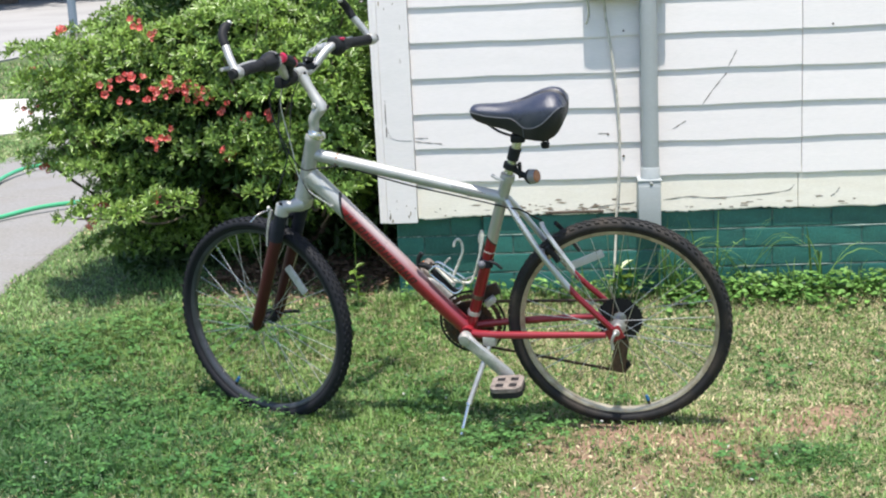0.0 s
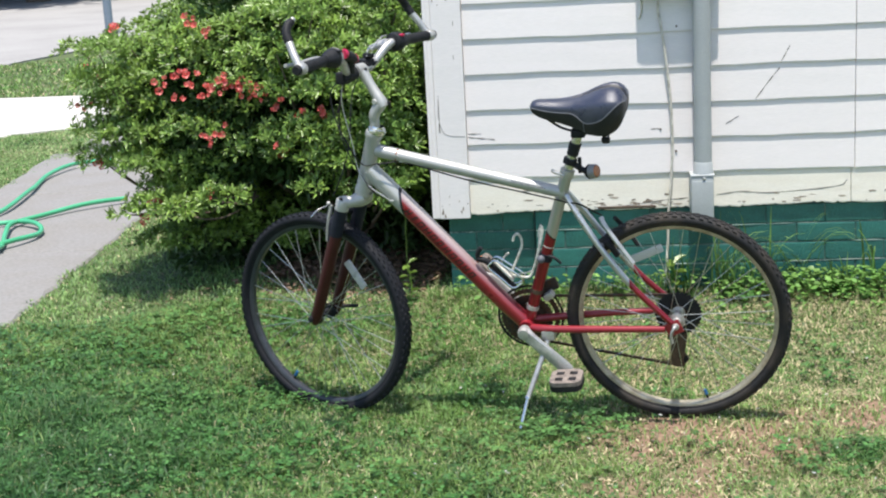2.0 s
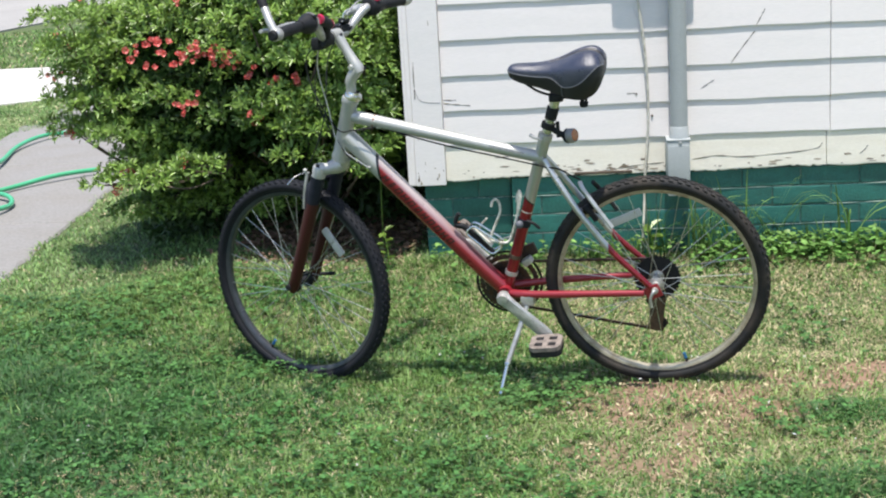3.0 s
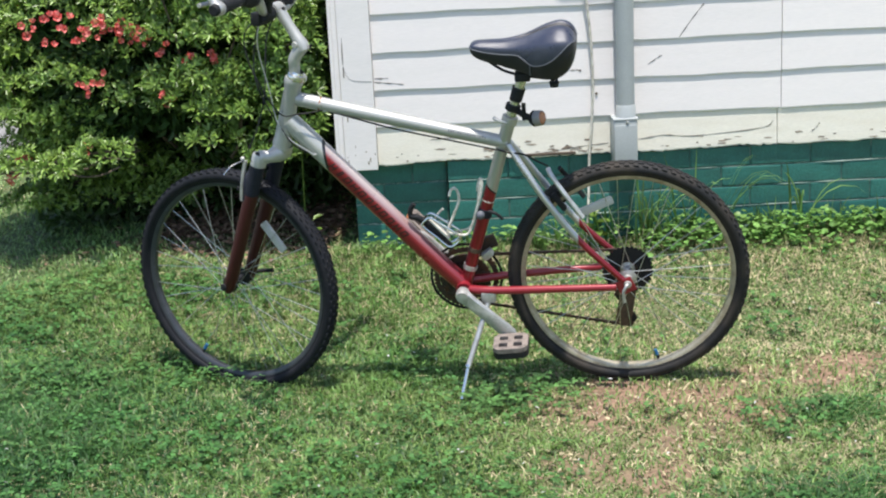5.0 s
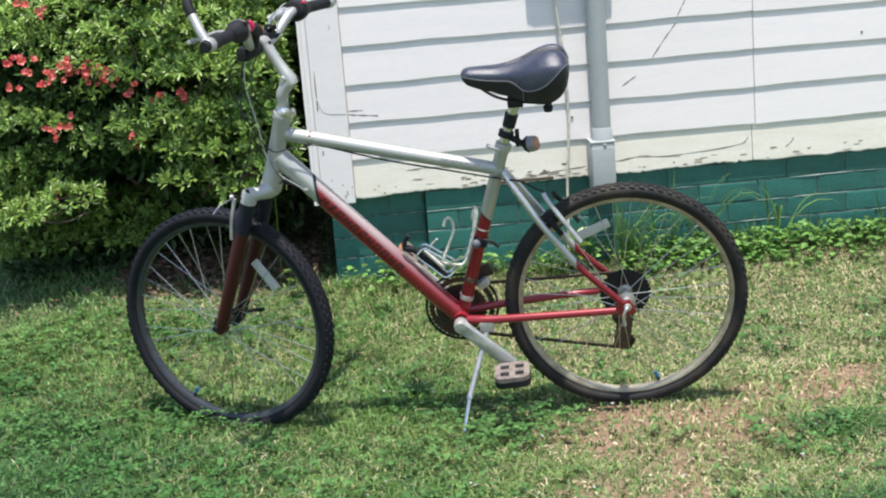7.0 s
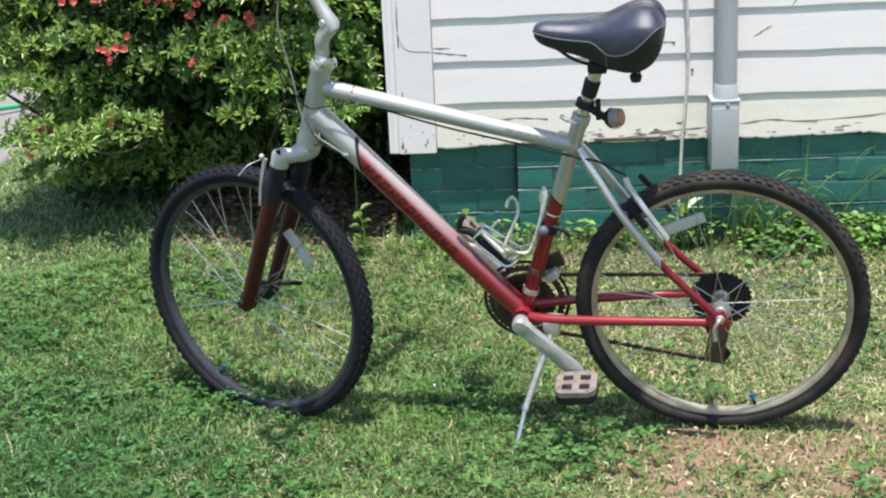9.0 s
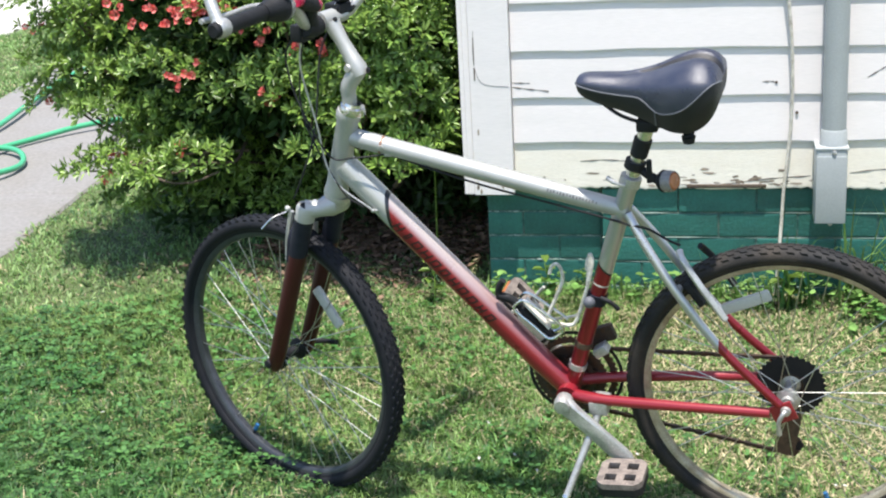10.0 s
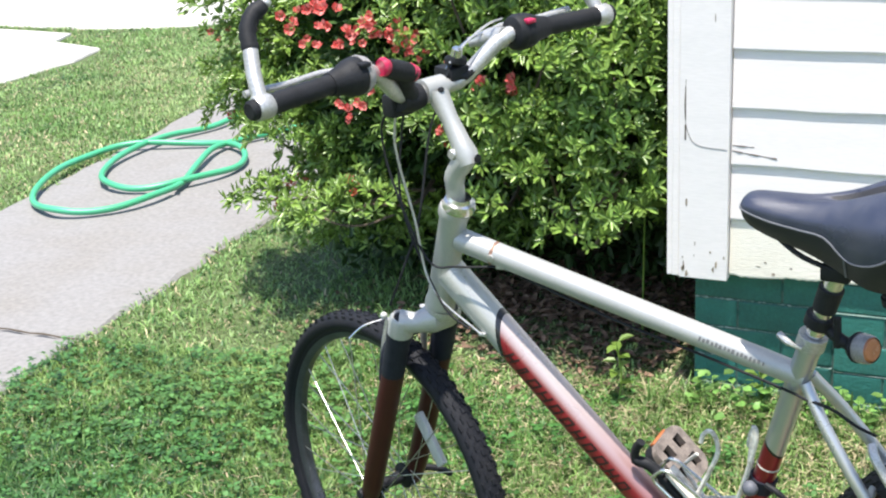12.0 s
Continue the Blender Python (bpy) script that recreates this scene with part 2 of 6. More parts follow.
# the lawn green again, paler: the far lawn's sunlight put into blade colour
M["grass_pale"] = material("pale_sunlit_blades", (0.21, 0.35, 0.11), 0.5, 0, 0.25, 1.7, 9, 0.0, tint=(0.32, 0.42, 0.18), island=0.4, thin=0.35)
M["litter"] = material("leaf_litter", (0.2, 0.125, 0.08), 0.8, 0, 0.3, 20, 100, 0.2, island=0.5)
M["far_leaf"] = material("far_foliage", (0.035, 0.075, 0.022), 0.6, 0, 0.3, 1.2, 8, 0.0, island=0.45, thin=0.2)
M["post"] = material("blue_grey_post", (0.2, 0.25, 0.3), 0.5, 0.2, 0.1)
M["roof"] = material("grey_shingle", (0.12, 0.12, 0.12), 0.9, 0, 0.2, 8, 60, 0.6)


# ---- shape helpers ----
class Shape:
    """Collects vertices and faces of one part."""

    def __init__(self):
        self.v, self.f = [], []

    def add(self, verts, faces):
        o = len(self.v)
        self.v += [tuple(p) for p in verts]
        self.f += [tuple(i + o for i in q) for q in faces]
        return self

    def tube(self, pts, r, n=10, cap=True, closed=False, flat=1.0):
        """A round bar along points; r is one radius or one for each point; flat squeezes it along its side axis."""
        pts = [Vector(p) for p in pts]
        k = len(pts)
        rad = list(r) if isinstance(r, (list, tuple)) else [r] * k
        verts, faces = [], []
        side = None
        for i, p in enumerate(pts):
            a = pts[i - 1] if (i or closed) else p
            b = pts[(i + 1) % k] if (i < k - 1 or closed) else p
            d = (b - a).normalized()
            if side is None:
                side = d.orthogonal().normalized()
            side = (side - d * side.dot(d)).normalized()
            up = d.cross(side)
            for j in range(n):
                t = 2 * math.pi * j / n
                verts.append(p + (side * math.cos(t) * flat + up * math.sin(t)) * rad[i])
        for i in range(k if closed else k - 1):
            for j in range(n):
                a, b = i * n + j, i * n + (j + 1) % n
                c, d = ((i + 1) % k) * n + (j + 1) % n, ((i + 1) % k) * n + j
                faces.append((a, b, c, d))
        if cap and not closed:
            faces.append(tuple(range(n - 1, -1, -1)))
            faces.append(tuple(range((k - 1) * n, k * n)))
        return self.add(verts, faces)

    def lathe(self, profile, centre, axis, n=32, close=False):
        """Turns (radius, along) pairs round an axis through centre."""
        axis = Vector(axis).normalized()
        u = axis.orthogonal().normalized()
        w = axis.cross(u)
        c = Vector(centre)
        m = len(profile)
        verts = [c + axis * z + (u * math.cos(2 * math.pi * j / n) + w * math.sin(2 * math.pi * j / n)) * r
                 for r, z in profile for j in range(n)]
        faces = []
        for i in range(m if close else m - 1):
            for j in range(n):
                i2, j2 = (i + 1) % m, (j + 1) % n
                faces.append((i * n + j, i * n + j2, i2 * n + j2, i2 * n + j))
        return self.add(verts, faces)

    def box(self, centre, size, turn=None, bevel=0.0):
        bm = bmesh.new()
        bmesh.ops.create_cube(bm, size=1)
        bmesh.ops.scale(bm, vec=size, verts=bm.verts)
        if bevel:
            bmesh.ops.bevel(bm, geom=list(bm.edges), offset=bevel, segments=2, profile=0.6, affect="EDGES")
        m = Matrix.Translation(centre) @ (turn.to_4x4() if turn else Matrix())
        bm.verts.ensure_lookup_table()
        self.add([m @ p.co for p in bm.verts], [[p.index for p in q.verts] for q in bm.faces])
        bm.free()
        return self

    def ball(self, centre, r, n=10):
        return self.lathe([(r * math.sin(math.pi * i / n) + 1e-5, -r * math.cos(math.pi * i / n)) for i in range(n + 1)], centre, (0, 0, 1), n * 2)

    def moved(self, m):
        self.v = [tuple(m @ Vector(p)) for p in self.v]
        return self


def mesh_of(shape, name, mat, smooth=True):
    me = bpy.data.meshes.new(name)
    me.from_pydata(shape.v, [], shape.f)
    me.materials.append(mat)
    if smooth:
        me.shade_smooth()
        me.set_sharp_from_angle(angle=radians(38))
    me.update()
    return me


def thing(name, label, category, group="", kind="", at=None):
    ob = tagged(new(name), label, category, group, kind)
    if at:
        ob.matrix_world = at
    return ob


def part(name, shape, mat, parent=None, label="", smooth=True):
    ob = new(name, mesh_of(shape, name, mat, smooth))
    if parent:
        ob.parent = parent
    return tagged(ob, label)


def solid(name, shape, mat, label, category, group="", kind="", smooth=True):
    return tagged(part(name, shape, mat, None, "", smooth), label, category, group, kind)


def bend(pts, steps=6):
    """A smooth line through points."""
    p = [Vector(q) for q in pts]
    p = [p[0] * 2 - p[1], *p, p[-1] * 2 - p[-2]]
    out = []
    for i in range(1, len(p) - 2):
        for k in range(steps):
            t = k / steps
            out.append(0.5 * (2 * p[i] + (p[i + 1] - p[i - 1]) * t + (2 * p[i - 1] - 5 * p[i] + 4 * p[i + 1] - p[i + 2]) * t * t
                              + (3 * p[i] - p[i - 1] - 3 * p[i + 1] + p[i + 2]) * t ** 3))
    return [*out, p[-2]]


def bulk(name, verts, quads, tris, mats, index=None, label="", category="", parent=None, kind="stuff"):
    """One large mesh from arrays of corners, four-sided and three-sided faces."""
    me = bpy.data.meshes.new(name)
    verts = np.asarray(verts, np.float32)
    quads = np.asarray(quads, np.int32).reshape(-1, 4)
    tris = np.asarray(tris, np.int32).reshape(-1, 3)
    me.vertices.add(len(verts))
    me.vertices.foreach_set("co", verts.ravel())
    me.loops.add(len(quads) * 4 + len(tris) * 3)
    me.loops.foreach_set("vertex_index", np.concatenate([quads.ravel(), tris.ravel()]))
    me.polygons.add(len(quads) + len(tris))
    me.polygons.foreach_set("loop_start", np.concatenate([np.arange(len(quads)) * 4, len(quads) * 4 + np.arange(len(tris)) * 3]).astype(np.int32))
    for m in mats:
        me.materials.append(m)
    if index is not None:
        me.polygons.foreach_set("material_index", np.asarray(index, np.int32))
    me.update(calc_edges=True)
    me.validate()
    ob = new(name, me)
    ob.parent = parent
    return tagged(ob, label, category, "", kind)


# ---- ground ----
rng = np.random.default_rng(7)
WALL_Y = 1.12


def smooth01(a, b, x):
    t = np.clip((x - a) / (b - a), 0, 1)
    return t * t * (3 - 2 * t)


def wave(x, y, s, seed):
    """Cheap lumpy field between about -1 and 1."""
    r = np.random.default_rng(seed)
    out = 0
    for k in range(5):
        a, ph = r.uniform(0, 2 * math.pi), r.uniform(0, 6.28, 2)
        f = s * (0.7 + 0.5 * k)
        out = out + np.sin((x * math.cos(a) + y * math.sin(a)) * f + ph[0]) * np.sin((y * math.cos(a) - x * math.sin(a)) * f * 0.8 + ph[1]) / (1 + 0.5 * k)
    return out / 1.9


def ground_z(x, y):
    rise = 0.085 * smooth01(0.25, 1.1, y) * smooth01(-1.7, -0.9, x)
    lump = 0.006 * wave(x, y, 3.0, 3) + 0.0025 * wave(x, y, 24, 8)
    far = smooth01(6, 12, np.hypot(x, y))
    path = smooth01(-2.0, -1.7, x)
    return (rise + lump * path) * (1 - far) - 0.008


def bare(x, y):
    """1 on the worn earth under and beside the rear wheel."""
    a = 1.0 * np.exp(-(((x - 0.6) / 0.38) ** 2 + ((y + 0.2) / 0.29) ** 2) ** 2)
    b = 0.8 * np.exp(-(((x - 1.15) / 0.4) ** 2 + ((y - 0.0) / 0.14) ** 2) ** 2)
    c = 0.7 * np.exp(-(((x - 0.48) / 0.22) ** 2 + ((y + 0.52) / 0.2) ** 2) ** 2)
    return np.clip(np.maximum(np.maximum(a, b), c) + (0.42 * wave(x, y, 9, 5) + 0.4 * wave(x, y, 27, 6)) * (a + b + c > 0.12), 0, 1)


def dry(x, y):
    return np.clip(0.04 + 0.8 * smooth01(-0.15, 0.75, x) + 0.3 * wave(x, y, 4, 9) + 0.42 * smooth01(0.1, 0.5, y) * smooth01(-1.3, -0.4, x) + 0.45 * smooth01(0.1, 0.5, y) * smooth01(0.1, 0.6, x), 0, 0.95)


def build_ground():
    near = np.unique(np.concatenate([[-900, -300, -100, -40, -20, -12, -8, -6, -5], np.arange(-4, -0.3, 0.08), np.arange(-0.3, 2.2, 0.025), np.arange(2.2, 4.01, 0.08), [5, 6, 8, 12, 20, 40, 100, 300, 900]]))
    yy = np.unique(np.concatenate([[-900, -300, -100, -40, -20, -10, -6, -4], np.arange(-3, -1.0, 0.08), np.arange(-1.0, 0.5, 0.025), np.arange(0.5, 4.01, 0.08), [5, 6, 8, 12, 20, 40, 100, 300, 900]]))
    gx, gy = np.meshgrid(near, yy)
    gz = ground_z(gx, gy)
    v = np.stack([gx, gy, gz], -1).reshape(-1, 3)
    w = len(near)
    i = (np.arange(len(yy) - 1)[:, None] * w + np.arange(w - 1)[None, :]).ravel()
    g = bulk("ground", v, np.stack([i, i + 1, i + w + 1, i + w], 1), [], [M["soil"]], None, "brown earth under a thin green lawn", "lawn", kind="structure")
    g.data.shade_smooth()
    worn = g.data.attributes.new("worn", "FLOAT", "POINT")
    worn.data.foreach_set("value", bare(v[:, 0], v[:, 1]).astype(np.float32))


build_ground()


def slab(name, outline, top, thick, mat, label, category):
    s = Shape()
    r = random.Random(len(label))
    rough = []
    for a, b in zip(outline, outline[1:] + outline[:1]):
        k = max(1, min(24, int(math.dist(a, b) / 0.09))) if math.dist(a, b) < 12 else 1
        for j in range(k):
            q = 0.012 if j else 0.0
            rough.append((a[0] + (b[0] - a[0]) * j / k + r.uniform(-q, q), a[1] + (b[1] - a[1]) * j / k + r.uniform(-q, q) * 0.3))
    outline = rough
    n = len(outline)
    ins = []
    c = Vector((sum(p[0] for p in outline) / n, sum(p[1] for p in outline) / n))
    for p in outline:
        d = (c - Vector(p)).normalized() * 0.015
        ins.append((p[0] + d.x, p[1] + d.y))
    v = [(x, y, top - thick) for x, y in outline] + [(x, y, top - 0.01) for x, y in outline] + [(x, y, top) for x, y in ins]
    f = [tuple(range(2 * n, 3 * n))]
    for r in (0, n):
        f += [(r + i, r + (i + 1) % n, r + n + (i + 1) % n, r + n + i) for i in range(n)]
    return solid(name, s.add(v, f), mat, label, category, kind="structure", smooth=False)


# garden path of poured slabs, drive and road
for i, (y0, y1) in enumerate(((-7.6, -6.3), (-6.29, -5.01), (-5.0, -3.71), (-3.7, -2.41), (-2.4, -1.4), (-1.39, -0.15), (-0.14, 1.1), (1.11, 2.4), (2.41, 3.9), (3.91, 5.4), (5.41, 6.95))):
    slab("pavement", [(-1.9 - 0.06 * max(0, i - 6), y0), (-1.9 - 0.06 * max(0, i - 5), y1), (-2.93 - 0.14 * max(0, i - 6), y1), (-2.93 - 0.14 * max(0, min(2, i - 7)), y0)][::-1], 0.003, 0.09, M["concrete"],
         "pale worn concrete garden path slab", "path")
path_joint = [(-1.93 - 0.042 * k, 1.106 + 0.004 * math.sin(2.1 * k), 0.0034) for k in range(12)]
solid("pavement", Shape().tube(path_joint, [0.001] + [0.0022 + 0.0008 * (k % 2) for k in range(10)] + [0.0008], 6), M["crack"], "dark hairline crack across the garden path", "path", kind="structure")
DRIVE = [(-4.66, 2.2), (-4.58, 3.7), (-4.5, 4.4), (-4.56, 4.72), (-4.98, 4.84), (-5.04, 5.08), (-5.9, 5.14), (-5.9, 5.25), (-5.0, 5.27), (-4.62, 5.38), (-4.35, 5.5), (-4.05, 6.4), (-2.9, 6.97), (-2.9, 8.7), (-5.0, 8.8), (-9.0, 9.4), (-9.0, 2.2)]
slab("pavement", DRIVE, 0.006, 0.09, M["drive"],
     "sunlit pale concrete drive beside the lawn", "drive")
slab("road", [(-60, 6.0), (-20, 9.6), (-6.4, 12.2), (-5.6, 15.6), (-4.0, 20.0), (20.0, 32.0), (20.0, 37.0), (-60, 30.0)][::-1], 0.012, 0.09, M["asphalt"],
     "pale grey asphalt road beyond the lawn", "road")


# ---- house ----
HOUSE_X0, HOUSE_X1 = -0.258, 4.4


def build_house():
    wall = Shape().box(((HOUSE_X0 + HOUSE_X1) / 2 + 0.01, 1.212, 1.55), (HOUSE_X1 - HOUSE_X0 - 0.03, 0.16, 2.3))
    north = solid("wall_front", wall, M["siding"], "white painted wooden clapboard house wall, paint peeling", "wall", kind="structure", smooth=False)
    r = random.Random(4)
    courses = [0.3935 + 0.1265 * i for i in range(18)]
    for i, z in enumerate(courses):
        seams = [-0.13, 1.247 if i in (1, 2, 3, 4, 5) else (1.235 if i == 0 else 2.1 + 0.9 * (i % 2)), HOUSE_X1]
        for a, b in zip(seams, seams[1:]):
            dz = r.uniform(-0.0012, 0.0012)
            s = Shape()
            k = 150 if i == 0 else 24
            xs = [a + 0.0012 + (b - a - 0.0024) * j / k for j in range(k + 1)]
            low = [z + dz + 0.0016 * math.sin(x * 7 + i * 1.7) + 0.001 * math.sin(x * 23 + i) + (0.0016 * math.sin(x * 13) + 0.0014 * math.sin(x * 41 + 1) + r.choice((0, 0, 0, 0.004, -0.003)) * r.random() if i == 0 else r.uniform(-0.0006, 0.0006)) for x in xs]
            v = []
            for x, zl in zip(xs, low):
                v += [(x, WALL_Y - 0.0075, zl), (x, WALL_Y - 0.0085, zl + 0.004), (x, WALL_Y - 0.0012, z + 0.146), (x, WALL_Y + 0.012, z + 0.146), (x, WALL_Y + 0.012, zl)]
            f = []
            for j in range(k):
                for q in range(5):
                    f.append((j * 5 + q, j * 5 + (q + 1) % 5, j * 5 + 5 + (q + 1) % 5, j * 5 + 5 + q))
            f += [(4, 3, 2, 1, 0), tuple(k * 5 + q for q in range(5))]
            part("clapboard", s.add(v, [tuple(reversed(q)) for q in f]), M["siding_old"] if i == 0 else M["siding"], north, "", False)
    # cracks and chips in the paint
    cracks = (((0.90, 0.775), (0.945, 0.835), (0.985, 0.883)), ((0.99, 0.905), (1.012, 0.945), (1.02, 0.96)), ((0.795, 0.69), (0.83, 0.712), (0.842, 0.718)),
              ((-0.128, 0.678), (-0.09, 0.673), (-0.03, 0.666)), ((-0.128, 0.69), (-0.08, 0.688)), ((0.53, 0.683), (0.555, 0.684), (0.566, 0.681)),
              ((0.32, 0.405), (0.4, 0.402), (0.55, 0.42), (0.66, 0.428)), ((0.76, 0.435), (0.85, 0.445), (0.95, 0.437), (1.18, 0.452), (1.222, 0.475)),
              ((1.35, 0.43), (1.37, 0.445), (1.38, 0.46)), ((0.05, 0.47), (0.12, 0.474), (0.2, 0.468)))
    for c in cracks:
        def face(p):
            k = min(17, max(0, int((p[1] - 0.3935) / 0.1265)))
            u = (p[1] - 0.3935 - 0.1265 * k) / 0.146
            return (p[0], WALL_Y - 0.0085 + 0.0073 * u, p[1])
        part("paint_crack", Shape().tube([face(p) for p in bend([(*p, 0) for p in c], 4)], [0.0007 + 0.0012 * (j % 3) / 2 for j in range((len(c) - 1) * 4 + 1)], 5), M["crack"], north, "dark split in the peeling paint")
    part("paint_crack", Shape().box((0.44, WALL_Y - 0.006, 0.4005), (0.21, 0.014, 0.010), None, 0.003), M["crack"], north, "rotten dark lower edge of a board")
    # flaked paint: bare patches of uneven outline, most of them low on the wall
    for j in range(74):
        x, z = r.choice((r.uniform(-0.1, 0.68), r.uniform(0.2, 0.62), r.uniform(0.75, 1.9))), 0.4 + abs(r.gauss(0, 0.018))
        wide, tall, corners = r.uniform(0.003, 0.02), r.uniform(0.0012, 0.005), r.randrange(7, 11)
        k = min(17, max(0, int((z - 0.3935) / 0.1265)))
        v = []
        for a in range(corners):
            t, q = 2 * math.pi * a / corners, r.uniform(0.45, 1.25)
            zz = max(0.3935 + 0.1265 * k + 0.005, z + tall * q * math.sin(t))
            v.append((x + wide * q * math.cos(t), WALL_Y - 0.0092 + 0.0073 * (zz - 0.3935 - 0.1265 * k) / 0.146, zz))
        part("paint_flake", Shape().add(v, [tuple(range(corners))]), M["bare_wood"], north)
    for x, z in ((0.566, 0.681), (0.628, 1.045), (0.62, 0.60), (1.62, 0.80), (1.35, 1.04)):
        part("nail_head", Shape().lathe([(0.0001, -0.003), (0.004, -0.003), (0.004, 0.004)], (x, WALL_Y - 0.006, z), (0, 1, 0), 8), M["crack"], north)
    # corner board
    cb = Shape().box((-0.1855, 1.113, 1.53), (0.109, 0.034, 2.3), None, 0.002)
    trim = solid("trim", cb, M["siding"], "white painted corner board with cracked paint", "trim", kind="structure", smooth=False)
    part("edge_board", Shape().box((-0.2495, 1.117, 1.53), (0.017, 0.03, 2.3), None, 0.003), M["siding"], trim, "", False)
    part("back_board", Shape().box((-0.264, 1.19, 1.53), (0.012, 0.17, 2.3), None, 0.002), M["siding"], trim, "", False)
    for j in range(18):
        x, z = r.choice((r.uniform(-0.235, -0.135), -0.232 + abs(r.gauss(0, 0.006)))), r.choice((0.385 + abs(r.gauss(0, 0.03)), r.uniform(0.5, 1.2)))
        wide, tall, corners = r.uniform(0.001, 0.004), r.uniform(0.002, 0.012), r.randrange(6, 9)
        v = [(x + wide * q * math.cos(t), 1.0953, max(0.384, z + tall * q * math.sin(t))) for t, q in ((2 * math.pi * a / corners, r.uniform(0.5, 1.3)) for a in range(corners))]
        part("paint_flake", Shape().add(v, [tuple(range(corners))]), M["bare_wood"], trim)
    part("paint_crack", Shape().tube(bend([(-0.226, 1.0955, 0.835), (-0.229, 1.0955, 0.77), (-0.222, 1.0955, 0.72), (-0.2, 1.0955, 0.69), (-0.135, 1.0955, 0.683)], 4), 0.0005, 5), M["crack"], trim)
    for z0, z1, w in ((0.745, 0.82, 0.0022), (0.70, 0.735, 0.0035)):
        part("paint_crack", Shape().box((-0.227, 1.0958, (z0 + z1) / 2), (w, 0.002, z1 - z0), None, 0.0009), M["crack"], trim)
    # the other walls and the roof, which close the house
    for name, c, size in (("wall_west", (HOUSE_X0 + 0.05, 3.3, 1.55), (0.1, 4.0, 2.3)), ("wall_east", (HOUSE_X1 - 0.05, 3.3, 1.55), (0.1, 4.0, 2.3)),
                          ("wall_back", (2.07, 5.35, 1.55), (4.6, 0.1, 2.3))):
        solid(name, Shape().box(c, size), M["siding"], "white painted wooden house wall", "wall", kind="structure", smooth=False)
    for name, x in (("wall_gable_west", HOUSE_X0 + 0.05), ("wall_gable_east", HOUSE_X1 - 0.05)):
        v = [(x + d, y, z) for d in (-0.05, 0.05) for y, z in ((1.14, 2.7), (5.4, 2.7), (5.4, 2.72), (3.3, 3.54), (1.14, 2.72))]
        solid(name, Shape().add(v, [(4, 3, 2, 1, 0), (5, 6, 7, 8, 9), *[(i, (i + 1) % 5, 5 + (i + 1) % 5, 5 + i) for i in range(5)]]), M["siding"], "white painted gable wall under the roof", "wall", kind="structure", smooth=False)
    solid("ceiling", Shape().box((2.07, 3.24, 2.68), (4.64, 4.3, 0.04)), M["siding"], "white painted ceiling boards", "ceiling", kind="structure", smooth=False)
    pitch = []
    for y, z in ((0.86, 2.64), (3.3, 3.58), (5.74, 2.64), (5.74, 2.72), (3.3, 3.68), (0.86, 2.72)):
        pitch += [(-0.29, y, z), (4.45, y, z)]
    solid("roof", Shape().add(pitch, [(0, 2, 3, 1), (2, 4, 5, 3), (4, 6, 7, 5), (6, 8, 9, 7), (8, 10, 11, 9), (10, 0, 1, 11), (0, 10, 8, 2), (2, 8, 6, 4), (1, 3, 9, 11), (3, 5, 7, 9)]),
          M["roof"], "grey shingled gable roof", "roof", kind="structure", smooth=False)


build_house()


def build_foundation():
    """Painted brick footing: a proud stretch under the wall and a set-back stretch at the corner."""
    back = Shape().box(((0.105 + HOUSE_X1) / 2, 1.2288, 0.165), (HOUSE_X1 - 0.105 - 0.004, 0.2, 0.45))
    base = solid("wall_footing", back, M["green_mortar"], "dark green painted brick house footing", "wall", kind="structure", smooth=False)
    back2 = Shape().box((-0.057, 1.2548, 0.165), (0.318, 0.2, 0.45))
    base2 = solid("wall_footing", back2, M["green_mortar"], "dark green painted brick pier at the house corner", "wall", kind="structure", smooth=False)
    r = random.Random(8)
    shapes = {}

    def brick(x0, x1, z, y, parent, h=0.0645):
        key = (round(x1 - x0, 3), round(h, 3), r.randrange(3))
        if key not in shapes:
            shapes[key] = mesh_of(Shape().box((0, 0.02, 0), (key[0], 0.04, h), None, 0.0035), "brick", M["green_brick"], False)
        o = new("brick", shapes[key])
        o.parent = parent
        o.matrix_basis = pose((x0 + x1) / 2, y + r.uniform(-0.0015, 0.0015), z, 0, r.uniform(-0.3, 0.3), r.uniform(-0.3, 0.3))

    for k in range(6):
        z = 0.3555 - 0.0705 * k
        x = 0.106 - (0.1 if k % 2 else 0.0)
        while x < 2.9:
            a, b = max(x, 0.106), x + 0.2045
            if b - a > 0.03 and not (0.625 < a < 0.66 and k == 0):
                brick(a, b, z, 1.126, base)
            x += 0.2085
        for x0, x1, yy, own in ((0.106, 2.9, 1.126, base), (-0.215, 0.1, 1.152, base2)):
            joint = bend([(x0 + (x1 - x0) * j / 30, yy + 0.0005 + r.uniform(-0.001, 0.001), z - 0.0352 - (0.004 if own == base2 else 0) + r.uniform(-0.0012, 0.0012)) for j in range(31)], 2)
            part("mortar_joint", Shape().tube(joint, [max(0.0003, r.uniform(-0.0012, 0.0024) + 0.0008 * math.sin(j * 0.5 + k)) for j in range(len(joint))], 5), M["pale_joint"], own)
        edges = [-0.215, -0.015 + (-0.1 if k % 2 else 0), 0.102]
        for a, b in zip(edges, edges[1:]):
            brick(a, b - 0.004, z - 0.004, 1.152, base2)


